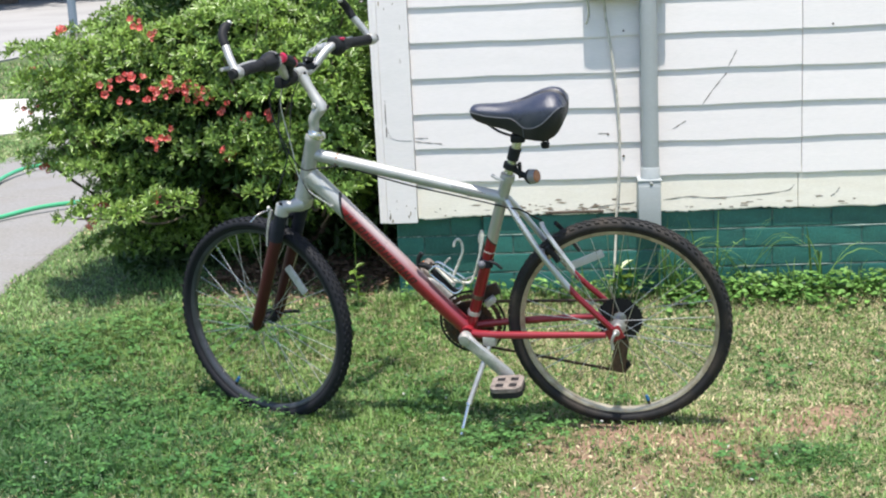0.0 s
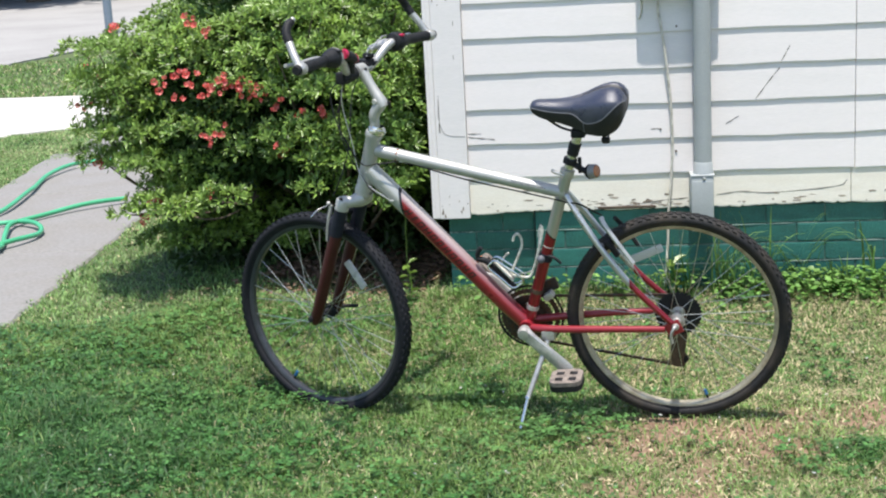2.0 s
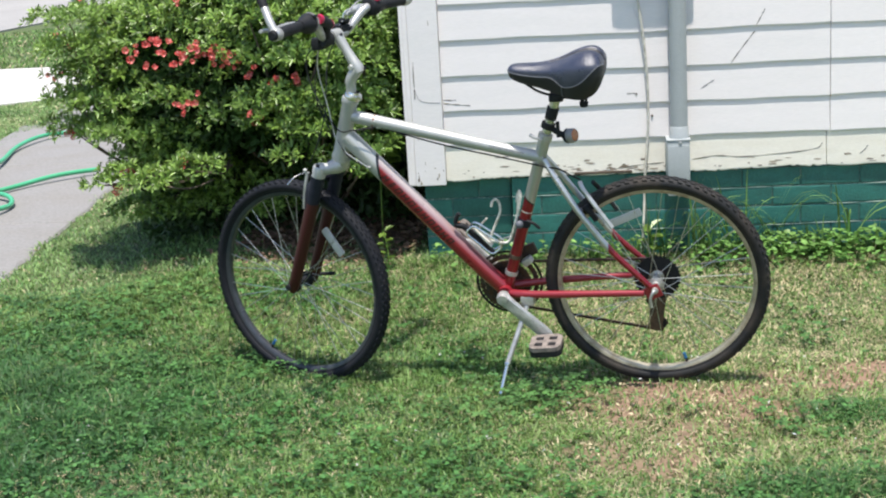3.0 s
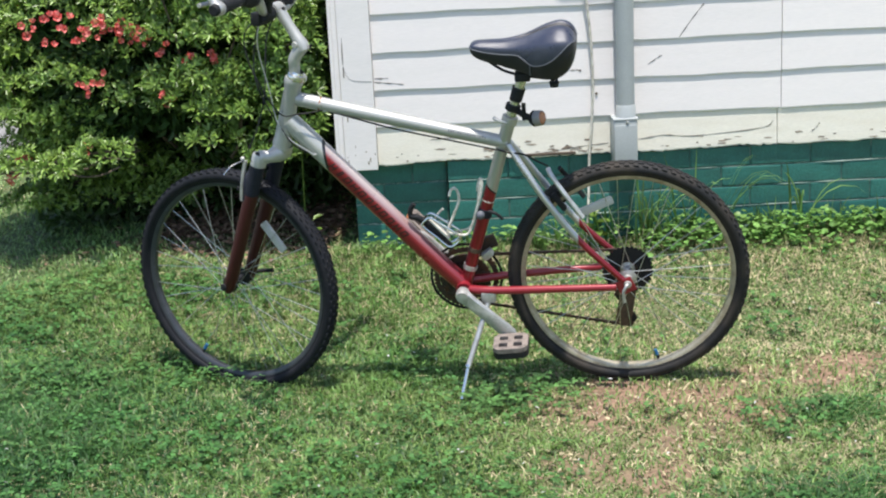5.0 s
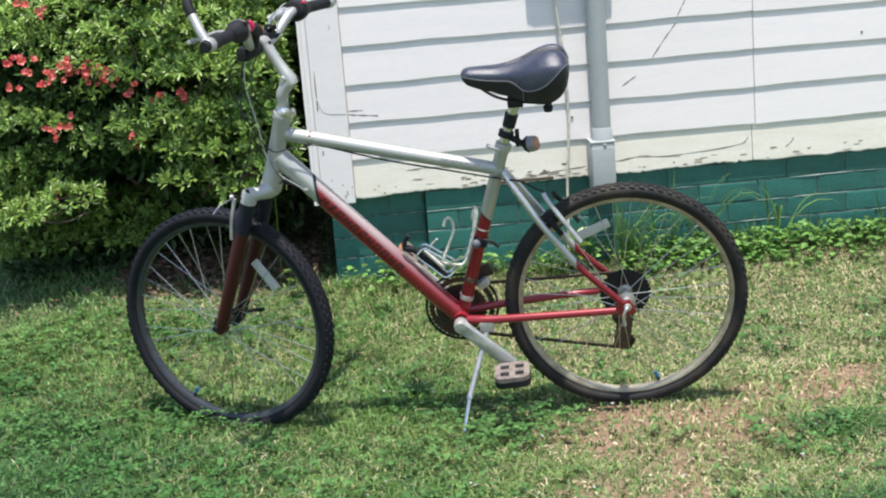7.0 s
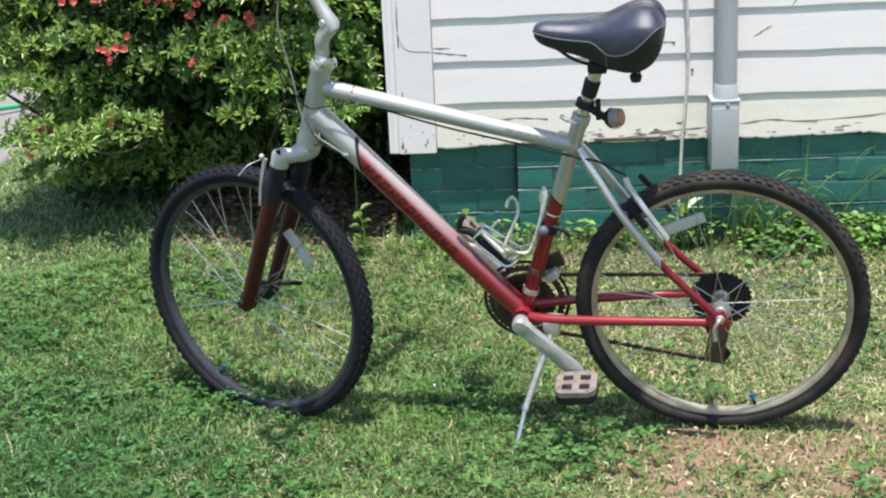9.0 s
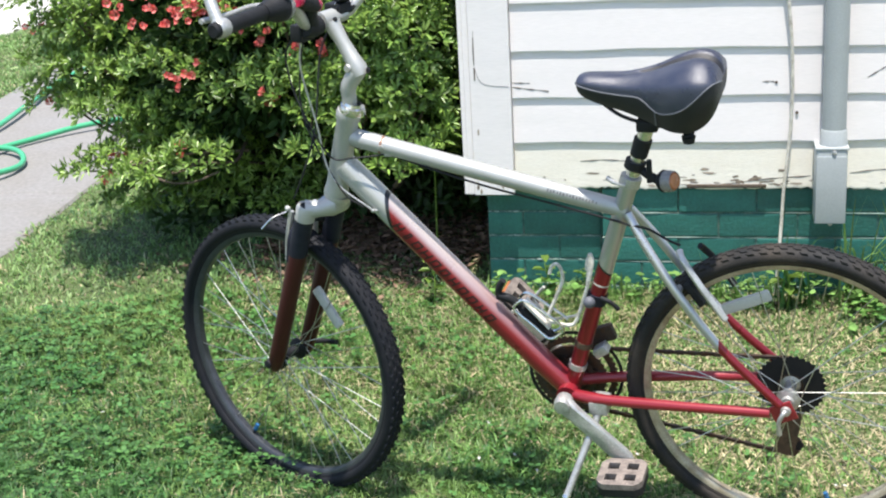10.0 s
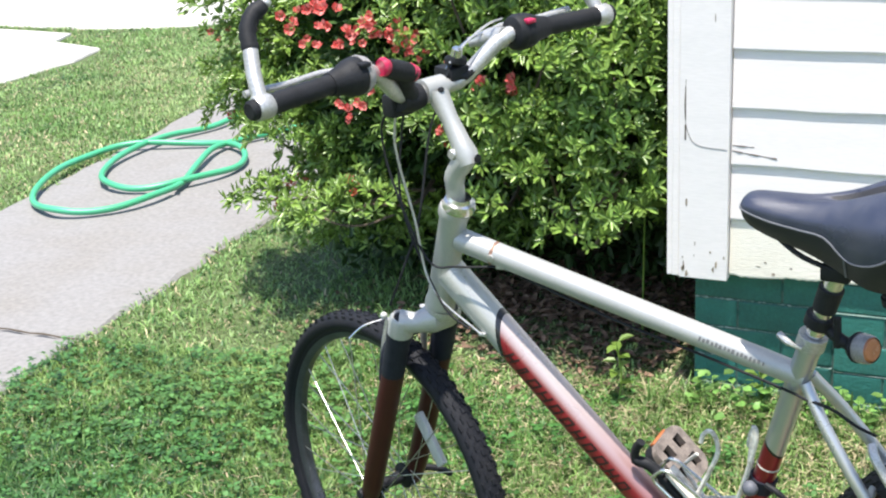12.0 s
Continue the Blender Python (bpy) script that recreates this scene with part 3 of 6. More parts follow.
def build_conduit():
    c = thing("electrical_conduit", "grey painted conduit pipe with a rectangular fitting on the wall", "conduit")
    x, y = 0.713, 1.078
    part("pipe", Shape().lathe([(0.0305, 0.53), (0.0305, 1.175)], (x, y, 0), (0, 0, 1), 28), M["conduit"], c)
    part("collar", Shape().lathe([(0.0306, 0.565), (0.033, 0.562), (0.034, 0.535), (0.036, 0.53), (0.036, 0.522)], (x, y, 0), (0, 0, 1), 28), M["conduit"], c)
    part("fitting", Shape().box((0.706, 1.073, 0.419), (0.08, 0.082, 0.2), None, 0.006), M["conduit"], c, "rectangular grey cast fitting")
    part("cover", Shape().box((0.706, 1.0305, 0.412), (0.076, 0.004, 0.18), None, 0.0015), M["conduit"], c)
    part("flange", Shape().box((0.707, 1.073, 0.521), (0.085, 0.086, 0.006), None, 0.002), M["conduit"], c)
    part("screw", Shape().lathe([(0.0001, -0.006), (0.005, -0.005), (0.006, 0)], (0.712, 1.031, 0.512), (0, 1, 0), 12), M["alloy"], c)
    part("screw", Shape().lathe([(0.0001, -0.006), (0.005, -0.005), (0.006, 0)], (0.706, 1.03, 0.322), (0, 0, 1), 12), M["alloy"], c)
    m = thing("electric_meter_box", "grey metal electric meter box above the conduit", "meter box")
    part("body", Shape().box((0.634, 1.085, 1.379), (0.285, 0.056, 0.44), None, 0.008), M["conduit"], m)
    part("cover", Shape().box((0.634, 1.055, 1.379), (0.25, 0.006, 0.4), None, 0.002), M["conduit"], m)
    w = thing("ground_wire", "loose cream coated earth wire running down the wall", "wire")
    part("strand", Shape().tube(bend([(0.56, 1.09, 1.2), (0.566, 1.098, 1.1), (0.583, 1.1, 0.98), (0.6, 1.1, 0.82), (0.606, 1.1, 0.7), (0.606, 1.1, 0.6), (0.598, 1.1, 0.48), (0.59, 1.095, 0.4), (0.585, 1.09, 0.3), (0.578, 1.07, 0.2), (0.57, 1.06, 0.08)], 5), 0.0045, 8), M["wire"], w)
    part("strand", Shape().tube(bend([(0.5, 1.09, 1.2), (0.508, 1.09, 1.12), (0.503, 1.096, 1.085), (0.496, 1.098, 1.075)], 5), 0.004, 6), M["chrome"], w, "short bare metal hook")


build_conduit()

# ---- bicycle: x forward, y to its left, z up, in its own leaning frame ----
YAW, LEAN, STEER, BAR_STEER = radians(8.0), radians(8.5), -20.5, -18.5
fwd = Vector((-math.cos(YAW), math.sin(YAW), 0))
side0 = Vector((-math.sin(YAW), -math.cos(YAW), 0))
left = side0 * math.cos(LEAN) - Vector((0, 0, 1)) * math.sin(LEAN)
upv = Vector((0, 0, 1)) * math.cos(LEAN) + side0 * math.sin(LEAN)
foot = Vector((0.555, -0.03, 0.322)) - upv * 0.322
BIKE = Matrix.Translation(foot) @ Matrix((fwd, left, upv)).transposed().to_4x4()
HEAD = Vector((0.846, 0, 0.872))
AX = Vector((-0.295, 0, 0.9555)).normalized()
FW = Vector((0.9555, 0, 0.295)).normalized()
BAR_HEAD = Vector((0.832, 0, 0.887))
BAR_AX = Vector((-0.323, 0, 0.946)).normalized()
BAR_FW = Vector((0.946, 0, 0.323)).normalized()
LF = Vector((0, 1, 0))
TURN = Matrix.Translation(HEAD) @ Matrix.Rotation(radians(STEER), 4, AX) @ Matrix.Translation(-HEAD)

BAR_TURN = Matrix.Translation(BAR_HEAD) @ Matrix.Rotation(radians(BAR_STEER), 4, BAR_AX) @ Matrix.Translation(-BAR_HEAD)


def st(a, f, w):
    """A point of the steered part: along the steering axis, forward of it, to the left."""
    return HEAD + AX * a + FW * f + LF * w


def sb(a, f, w):
    """The same for the handlebar and its stem, whose axis is set back a little."""
    return BAR_HEAD + BAR_AX * a + BAR_FW * f + LF * w


upv_local = BIKE.to_3x3().inverted() @ Vector((0, 0, 1))
bike = thing("bicycle", "red and silver mountain bicycle on its kickstand on the lawn", "bicycle", at=BIKE)
BB = Vector((0.44, 0, 0.283))
R_AXLE = Vector((0, 0, 0.312))
F_AXLE = st(-0.62, 0.058, 0)


def build_wheel(name, axle, rim_mat, tyre_mat, valve_at, refl_at, turn, label):
    """Spoked wheel: rim > tyre, hub, spokes, valve, reflector."""
    up = Vector((0, 0, 1)) if turn is None else AX
    fw = Vector((1, 0, 0)) if turn is None else FW
    x = turn or Matrix()

    def at(ang, r, w=0.0):
        return axle + (fw * math.cos(ang) + up * math.sin(ang)) * r + LF * w

    g = 0.0035

    def round_of(profile, n, close=False):
        return Shape().lathe([(r + g, z) for r, z in profile], axle, LF, n, close)

    rim = round_of([(0.281, -0.0125), (0.284, -0.013), (0.286, -0.011), (0.28, -0.0095), (0.278, 0), (0.28, 0.0095), (0.286, 0.011), (0.284, 0.013),
                         (0.281, 0.0125), (0.2745, 0.0115), (0.2695, 0.007), (0.2685, 0), (0.2695, -0.007), (0.2745, -0.0115)], 72, True).moved(x)
    wheel = part(name, rim, rim_mat, bike, label)
    prof = [(0.281, -0.0128), (0.284, -0.0155), (0.287, -0.0158), (0.2885, -0.0182)]
    for k in range(15):
        t = math.pi * (-0.62 + 1.24 * k / 14)
        prof.append((0.2985 + 0.0175 * math.cos(t), 0.0225 * math.sin(t)))
    prof += [(0.2885, 0.0182), (0.287, 0.0158), (0.284, 0.0155), (0.281, 0.0128)]
    tyre = round_of(prof, 96)
    tread = Shape()
    for row, (w, n, tall, wide, off) in enumerate(((0.0, 80, 0.0018, 0.008, 0.0), (0.0085, 80, 0.0022, 0.006, 0.5), (-0.0085, 80, 0.0022, 0.006, 0.5),
                                                     (0.0165, 80, 0.0028, 0.005, 0.0), (-0.0165, 80, 0.0028, 0.005, 0.0))):
        rr = g + 0.2985 + math.sqrt(max(0.0, 1 - (w / 0.0225) ** 2)) * 0.0175
        for j in range(n):
            a0 = 2 * math.pi * (j + off) / n
            da, tw = math.pi / n * 0.5, 0.5 * (w > 0) - 0.25 * (w < 0)
            v = []
            for r2, sh in ((rr - 0.003, 1.0), (rr + tall * (1 - abs(w) * 12), 0.75)):
                for sa, sw in ((-1, -1), (1, -1), (1, 1), (-1, 1)):
                    v.append(at(a0 + da * sa * sh + tw * sw * da, r2, w * (1.06 if r2 > rr else 1) + sw * wide / 2 * sh))
            tread.add(v, [(4, 5, 6, 7), (0, 1, 5, 4), (1, 2, 6, 5), (2, 3, 7, 6), (3, 0, 4, 7)])
    for shape in (tyre.moved(x), tread.moved(x)):
        # the tyre sits flat and bulges a little where it meets the ground
        hub_at = x @ axle
        out = []
        for q in shape.v:
            q = Vector(q)
            low = 0.002 - (BIKE @ q).z
            if low > 0:
                away = (x.to_3x3() @ LF) * (1 if (q - hub_at).dot(x.to_3x3() @ LF) > 0 else -1)
                q = q + upv_local * low + away * (min(0.005, low * 0.3) if shape is tyre else 0.0)
            out.append(tuple(q))
        shape.v = out
    part("tyre", tyre, tyre_mat, wheel, "black knobbly tyre")
    part("tread", tread, tyre_mat, wheel, "", False)
    hub_w = 0.034
    hub = Shape().lathe([(0.005, -0.052), (0.007, -0.046), (0.012, -0.045), (0.013, -hub_w - 0.003), (0.024, -hub_w), (0.024, -hub_w + 0.004), (0.012, -hub_w + 0.009), (0.0105, 0),
                         (0.012, hub_w - 0.009), (0.024, hub_w - 0.004), (0.024, hub_w), (0.013, hub_w + 0.003), (0.012, 0.045), (0.007, 0.046), (0.005, 0.052)], axle, LF, 20)
    part("hub", hub.moved(x), M["black"] if turn else M["alloy"], wheel, "black hub" if turn else "dull metal hub")
    for j in range(36):
        sgn = 1 if j % 2 else -1
        a_rim = 2 * math.pi * (j + 0.5) / 36
        a_hub = a_rim + (1 if (j // 2) % 2 else -1) * radians(62)
        part("spoke", Shape().tube([at(a_hub, 0.0225, sgn * hub_w), at(a_rim, 0.2715, sgn * 0.004)], 0.001, 8).moved(x), M["spoke"], wheel)
    va = valve_at
    part("valve", Shape().tube([at(va, 0.271), at(va, 0.253)], 0.004, 8).moved(x), M["black"], wheel)
    part("valve_cap", Shape().tube([at(va, 0.26), at(va, 0.243)], [0.0052, 0.0048], 8).moved(x), M["cap_blue"], wheel, "blue plastic valve cap")
    rf = Shape().box((0, 0, 0), (0.024, 0.011, 0.098), None, 0.005)
    (u0, v0), (u1, v1) = refl_at
    along = (fw * (u1 - u0) + up * (v1 - v0)).normalized()
    m = Matrix.Translation(axle + fw * ((u0 + u1) / 2) + up * ((v0 + v1) / 2) + LF * 0.004) @ Matrix((LF.cross(along), LF, along)).transposed().to_4x4()
    part("reflector", rf.moved(m).moved(x), M["reflector"], wheel, "white plastic spoke reflector")
    return wheel


build_wheel("rear_wheel", R_AXLE, M["rim_tan"], M["rubber_dusty"], math.atan2(-0.232, -0.072), ((0.125, 0.178), (0.037, 0.216)), None, "rear wheel with a dusty alloy rim")
build_wheel("front_wheel", F_AXLE, M["rim_dark"], M["rubber"], radians(-77), ((-0.041, 0.208), (-0.135, 0.146)), TURN, "front wheel with a dark rim, turned aside")


def build_frame():
    part("head_tube", Shape().tube([(0.8485, 0, 0.883), (0.85, 0, 0.879), (0.8525, 0, 0.870), (0.855, 0, 0.861), (0.8965, 0, 0.722), (0.8995, 0, 0.711), (0.902, 0, 0.702)],
                                   [0.0235, 0.025, 0.025, 0.022, 0.022, 0.025, 0.025], 24), M["silver"], bike, "silver head tube")
    part("top_tube", Shape().tube([(0.85, 0, 0.827), (0.7, 0, 0.7895), (0.45, 0, 0.7275), (0.305, 0, 0.692)], [0.0185, 0.018, 0.0175, 0.017], 24), M["silver"], bike, "silver top tube")
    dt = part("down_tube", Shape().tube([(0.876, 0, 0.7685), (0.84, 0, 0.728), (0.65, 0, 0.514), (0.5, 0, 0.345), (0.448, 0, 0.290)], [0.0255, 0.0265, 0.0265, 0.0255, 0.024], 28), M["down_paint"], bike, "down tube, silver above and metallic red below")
    part("seat_tube", Shape().tube([(0.2935, 0, 0.762), (0.2985, 0, 0.747), (0.3025, 0, 0.733), (0.438, 0, 0.283)], [0.0185, 0.0185, 0.0168, 0.0168], 24), M["seat_paint"], bike, "seat tube, silver above and red below")
    part("bottom_bracket", Shape().lathe([(0.0001, -0.037), (0.021, -0.037), (0.021, 0.037), (0.0001, 0.037)], BB, LF, 24), M["red"], bike)
    for s in (1, -1):
        part("seat_stay", Shape().tube(bend([(0.302, 0.012 * s, 0.69), (0.262, 0.034 * s, 0.628), (0.2, 0.05 * s, 0.535), (0.12, 0.058 * s, 0.43), (0.012, 0.066 * s, 0.322)], 5), 0.0088, 14), M["stay_paint"], bike, "seat stay, silver above and red below")
        part("chain_stay", Shape().tube(bend([(0.425, 0.03 * s, 0.283), (0.36, 0.044 * s, 0.286), (0.2, 0.058 * s, 0.295), (0.03, 0.067 * s, 0.303)], 5), [0.0125] * 5 + [0.011] * 5 + [0.010] * 6, 14), M["red"], bike, "red chain stay")
        part("dropout", Shape().box((0.005, 0.067 * s, 0.306), (0.045, 0.006, 0.04), Matrix.Rotation(radians(25), 3, "Y"), 0.002), M["red"], bike)
    part("stay_bridge", Shape().tube([(0.205, 0.05, 0.54), (0.205, -0.05, 0.54)], 0.007, 10), M["silver"], bike)
    part("quick_release", Shape().tube(bend([(0.0, 0.072, 0.312), (0.004, 0.082, 0.312), (0.012, 0.085, 0.292), (0.01, 0.084, 0.266)], 4), [0.007, 0.006, 0.0055, 0.005, 0.0048, 0.0045, 0.0045, 0.0045, 0.0045, 0.0045, 0.0045, 0.005, 0.005], 10), M["alloy"], bike, "metal quick-release lever")
    part("axle_nut", Shape().lathe([(0.0001, 0.078), (0.009, 0.076), (0.011, 0.068), (0.011, 0.06)], R_AXLE, LF, 14), M["alloy"], bike)
    # decal on the down tube and top tube: plain bars
    d = (Vector((0.65, 0, 0.514)) - Vector((0.84, 0, 0.728))).normalized()
    nrm = Vector((d.z, 0, -d.x))
    nrm = nrm if nrm.z > 0 else -nrm
    for i in range(11):
        c = Vector((0.768, 0, 0.647)) + d * (0.0262 * i + 0.004)
        wide = (0.0062, 0.0026, 0.0068, 0.0074, 0.0064, 0.0062, 0.0064, 0.0064, 0.0066, 0.006, 0.0062)[i]
        for mid in (-wide, wide):
            v = []
            for k in range(6):
                a = radians(68 + 8.6 * k)
                for e in (-0.0019, 0.0019):
                    v.append(c + d * (mid + e + 0.0013 * (2.5 - k)) + (nrm * math.cos(a) + LF * math.sin(a)) * 0.0269)
            f = [(2 * k, 2 * k + 1, 2 * k + 3, 2 * k + 2) for k in range(5)]
            part("lettering", Shape().add(v, f), M["letter"], dt, "dark bar of the frame decal")
        for k0 in ((0, 4.1) if i % 3 else (2.1,)):
            v = []
            for k in (k0, k0 + 0.9):
                a = radians(68 + 8.6 * k)
                for e in (-wide, wide):
                    v.append(c + d * (e + 0.0013 * (2.5 - k)) + (nrm * math.cos(a) + LF * math.sin(a)) * 0.0269)
            part("lettering", Shape().add(v, [(0, 1, 3, 2)]), M["letter"], dt, "dark bar of the frame decal")
    for i in range(16):
        d2 = (Vector((0.305, 0, 0.692)) - Vector((0.45, 0, 0.7275))).normalized()
        n2 = Vector((-d2.z, 0, d2.x))
        c = Vector((0.455, 0, 0.729)) + d2 * (0.0064 * i)
        v = []
        for k in range(3):
            a = radians(60 + 3 * (i % 2) + (11 - (i % 4)) * k)
            for e in (-0.0017 - 0.0006 * (i % 3), 0.0017):
                v.append(c + d2 * e + (n2 * -math.cos(a) + LF * math.sin(a)) * 0.0178)
        part("lettering", Shape().add(v, [(0, 1, 3, 2), (2, 3, 5, 4)]), M["decal_grey"], bike, "grey bar of the top tube decal")
    for p in ((0.774, 0.0, 0.816), (0.812, 0.014, 0.699)):
        part("cable_stop", Shape().box(Vector(p) + Vector((0, 0.012, -0.02)), (0.014, 0.007, 0.0065), None, 0.002), M["alloy"], bike)
    part("rust_band", Shape().tube([(0.7905, 0, 0.8119), (0.7855, 0, 0.8107)], 0.01875, 24), M["rust_stain"], bike, "rusty stained band round the top tube")
    part("frame_screw", Shape().lathe([(0.0001, 0.021), (0.006, 0.02), (0.0065, 0.016)], (0.786, 0, 0.812), (0, 1, 0), 10), M["alloy"], bike)


def build_fork():
    x = TURN
    part("headset", Shape().lathe([(0.0255, 0.008), (0.0265, 0.014), (0.024, 0.022), (0.019, 0.024), (0.017, 0.03)], HEAD, AX, 24).moved(x), M["chrome"], bike, "polished headset ring")
    part("headset", Shape().lathe([(0.0255, -0.178), (0.027, -0.184), (0.024, -0.196)], HEAD, AX, 24).moved(x), M["alloy"], bike)
    crown = Shape().tube([st(-0.218, 0.034, 0.05), st(-0.212, 0.016, 0.034), st(-0.202, 0.003, 0.016), st(-0.202, 0.003, -0.016), st(-0.212, 0.016, -0.034), st(-0.218, 0.034, -0.05)], [0.021, 0.0165, 0.0235, 0.0235, 0.0165, 0.021], 16)
    part("fork_crown", crown.moved(x), M["silver"], bike, "silver fork crown")
    for s in (1, -1):
        leg = part("fork_leg", Shape().tube([st(-0.325, 0.037, 0.05 * s), st(-0.33, 0.037, 0.05 * s), st(-0.5, 0.043, 0.05 * s), st(-0.585, 0.047, 0.049 * s), st(-0.62, 0.05, 0.048 * s), st(-0.637, 0.052, 0.047 * s)],
                                            [0.019, 0.0195, 0.0187, 0.018, 0.0165, 0.010], 20).moved(x), M["fork_red"], bike, "dark red lower fork leg")
        part("boot", Shape().tube([st(-0.218 - 0.011 * k, 0.0345 + 0.0003 * k, 0.05 * s) for k in range(11)], [0.0205 if k % 2 else 0.0195 for k in range(11)], 18).moved(x), M["navy"], leg, "dark rubber fork boot")
        part("top_cap", Shape().lathe([(0.0001, 0.004), (0.0135, 0.004), (0.014, 0.0105), (0.018, 0.0115), (0.0208, 0.007), (0.0208, -0.022)], st(-0.218, 0.034, 0.05 * s), AX, 20).moved(x), M["silver"], leg)
        part("hole", Shape().lathe([(0.0001, 0.0085), (0.0137, 0.0085), (0.0137, 0.004)], st(-0.218, 0.034, 0.05 * s), AX, 16).moved(x), M["black"], leg)
        arm = part("brake_arm", Shape().tube(bend([st(-0.36, 0.066, 0.042 * s), st(-0.31, 0.075, 0.042 * s), st(-0.25, 0.082, 0.036 * s)], 4), 0.006, 8).moved(x), M["alloy"], bike, "metal rim brake arm")
        part("brake_pad", Shape().box((0, 0, 0), (0.055, 0.012, 0.012), None, 0.003).moved(Matrix.Translation(st(-0.335, 0.072, 0.022 * s))).moved(x), M["black"], arm)
        part("axle_nut", Shape().lathe([(0.0001, 0.012), (0.009, 0.011), (0.011, 0.0)], st(-0.62, 0.058, 0.056 * s), LF * s, 12).moved(x), M["black"], bike)
    part("fork_arch", Shape().tube(bend([st(-0.345, 0.045, 0.058), st(-0.285, 0.055, 0.05), st(-0.268, 0.058, 0.0), st(-0.285, 0.055, -0.05), st(-0.345, 0.045, -0.058)], 5), 0.0105, 10).moved(x), M["navy"], bike)
    part("brake_bolt", Shape().ball(st(-0.245, 0.088, 0.042), 0.0062, 6).moved(x), M["reflector"], bike)
    part("brake_cable", Shape().tube(bend([st(-0.25, 0.085, 0.042), st(-0.262, 0.098, 0.075), st(-0.285, 0.105, 0.095)], 4), 0.002, 6).moved(x), M["chrome"], bike)
    part("axle", Shape().tube([st(-0.62, 0.058, 0.064), st(-0.62, 0.058, -0.075)], 0.006, 8).moved(x), M["black"], bike)
    part("axle_lever", Shape().tube(bend([st(-0.62, 0.058, -0.075), st(-0.61, 0.032, -0.09), st(-0.595, 0.0, -0.09)], 4), 0.006, 8).moved(x), M["black"], bike)


def build_cockpit():
    x = BAR_TURN
    knee = x @ sb(0.08, 0.014, 0)
    part("stem", Shape().tube(bend([(0.848, 0, 0.884), (0.8455, -0.001, 0.905), (0.843, -0.002, 0.935), knee], 4), [0.0145] * 7 + [0.0158] * 3 + [0.0168] * 3, 18), M["silver"], bike, "silver adjustable stem")
    arm = part("stem_arm", Shape().tube([sb(0.07, 0.006, 0), sb(0.082, 0.018, 0), sb(0.094, 0.034, 0), sb(0.118, 0.066, 0), sb(0.142, 0.098, 0)], [0.0165, 0.0185, 0.0155, 0.0135, 0.017], 18).moved(x), M["silver"], bike, "silver adjustable stem arm")
    for s in (1, -1):
        part("pivot_bolt", Shape().lathe([(0.0001, 0.021), (0.007, 0.021), (0.0085, 0.018), (0.0085, 0.01)], sb(0.08, 0.028, 0), LF * s, 14).moved(x), M["alloy"], arm)
    part("bolt_hole", Shape().lathe([(0.0001, 0.019), (0.007, 0.0185)], sb(0.082, 0.01, 0), (BAR_AX * 0.35 - BAR_FW * 0.93), 14).moved(x), M["black"], arm)
    part("clamp_bolt", Shape().lathe([(0.0001, 0.022), (0.004, 0.0215), (0.005, 0.017)], sb(0.14, 0.1, 0.004), (BAR_AX * 0.8 - BAR_FW * 0.6), 12).moved(x), M["black"], arm)
    C = (0.142, 0.112)

    def bar(s, w):
        """The centre line of the handlebar at a distance w from the stem."""
        k = float(smooth01(0.045, 0.14, w))
        return sb(C[0] + 0.066 * k, C[1] - 0.004 * k - 0.075 * max(0.0, w - 0.12), w * s)

    line = [bar(1, 0.34 - 0.017 * i) for i in range(20)] + [bar(1, 0.0)] + [bar(-1, 0.017 * i) for i in range(1, 21)]
    hb = part("handlebar", Shape().tube(line, 0.0125, 14).moved(x), M["alloy"], bike, "silver riser handlebar")
    part("bar_clamp", Shape().lathe([(0.0126, -0.021), (0.019, -0.02), (0.019, 0.02), (0.0126, 0.021)], sb(*C, 0), LF, 18).moved(x), M["silver"], hb)
    for s in (1, -1):
        grip = [bar(s, 0.208 + 0.0108 * i) for i in range(11)]
        part("grip", Shape().tube(grip, [0.0155, 0.0143, 0.0153, 0.0144, 0.0154, 0.0143, 0.0155, 0.0144, 0.0154, 0.0146, 0.0158], 16).moved(x), M["black"], hb, "worn black rubber grip")
        part("twist_shifter", Shape().tube([bar(s, w) for w in (0.15, 0.153, 0.162, 0.176, 0.19, 0.21)], [0.019, 0.026, 0.0285, 0.0265, 0.0205, 0.0165], 20).moved(x), M["black"], hb, "black twist shifter")
        part("shifter_collar", Shape().tube([bar(s, 0.14), bar(s, 0.144), bar(s, 0.153), bar(s, 0.157)], [0.017, 0.0255, 0.029, 0.0283], 20).moved(x), M["clear_plastic"] if s > 0 else M["black"], hb, "grey shifter collar" if s > 0 else "")
        part("shift_mark", Shape().box((0, 0, 0), (0.016, 0.018, 0.007), None, 0.003).moved(Matrix.Translation(bar(s, 0.16) + BAR_AX * 0.025 - BAR_FW * 0.012)).moved(x), M["red_plastic"] if s < 0 else M["black"], hb)
        part("end_clamp", Shape().tube([bar(s, 0.314), bar(s, 0.317), bar(s, 0.337), bar(s, 0.34)], [0.0155, 0.0172, 0.0172, 0.0155], 18).moved(x), M["alloy"], hb)
        part("end_plug", Shape().tube([bar(s, 0.338), bar(s, 0.347), bar(s, 0.35)], [0.0145, 0.014, 0.011], 14).moved(x), M["black"], hb)
        b0 = bar(s, 0.327)
        b1 = sb(0.262, 0.166, 0.304 * s)
        horn = part("bar_end", Shape().tube(bend([b0, b0 * 0.55 + b1 * 0.45 + LF * 0.003 * s, b1], 4), 0.0108, 14).moved(x), M["alloy"], hb, "silver bar end")
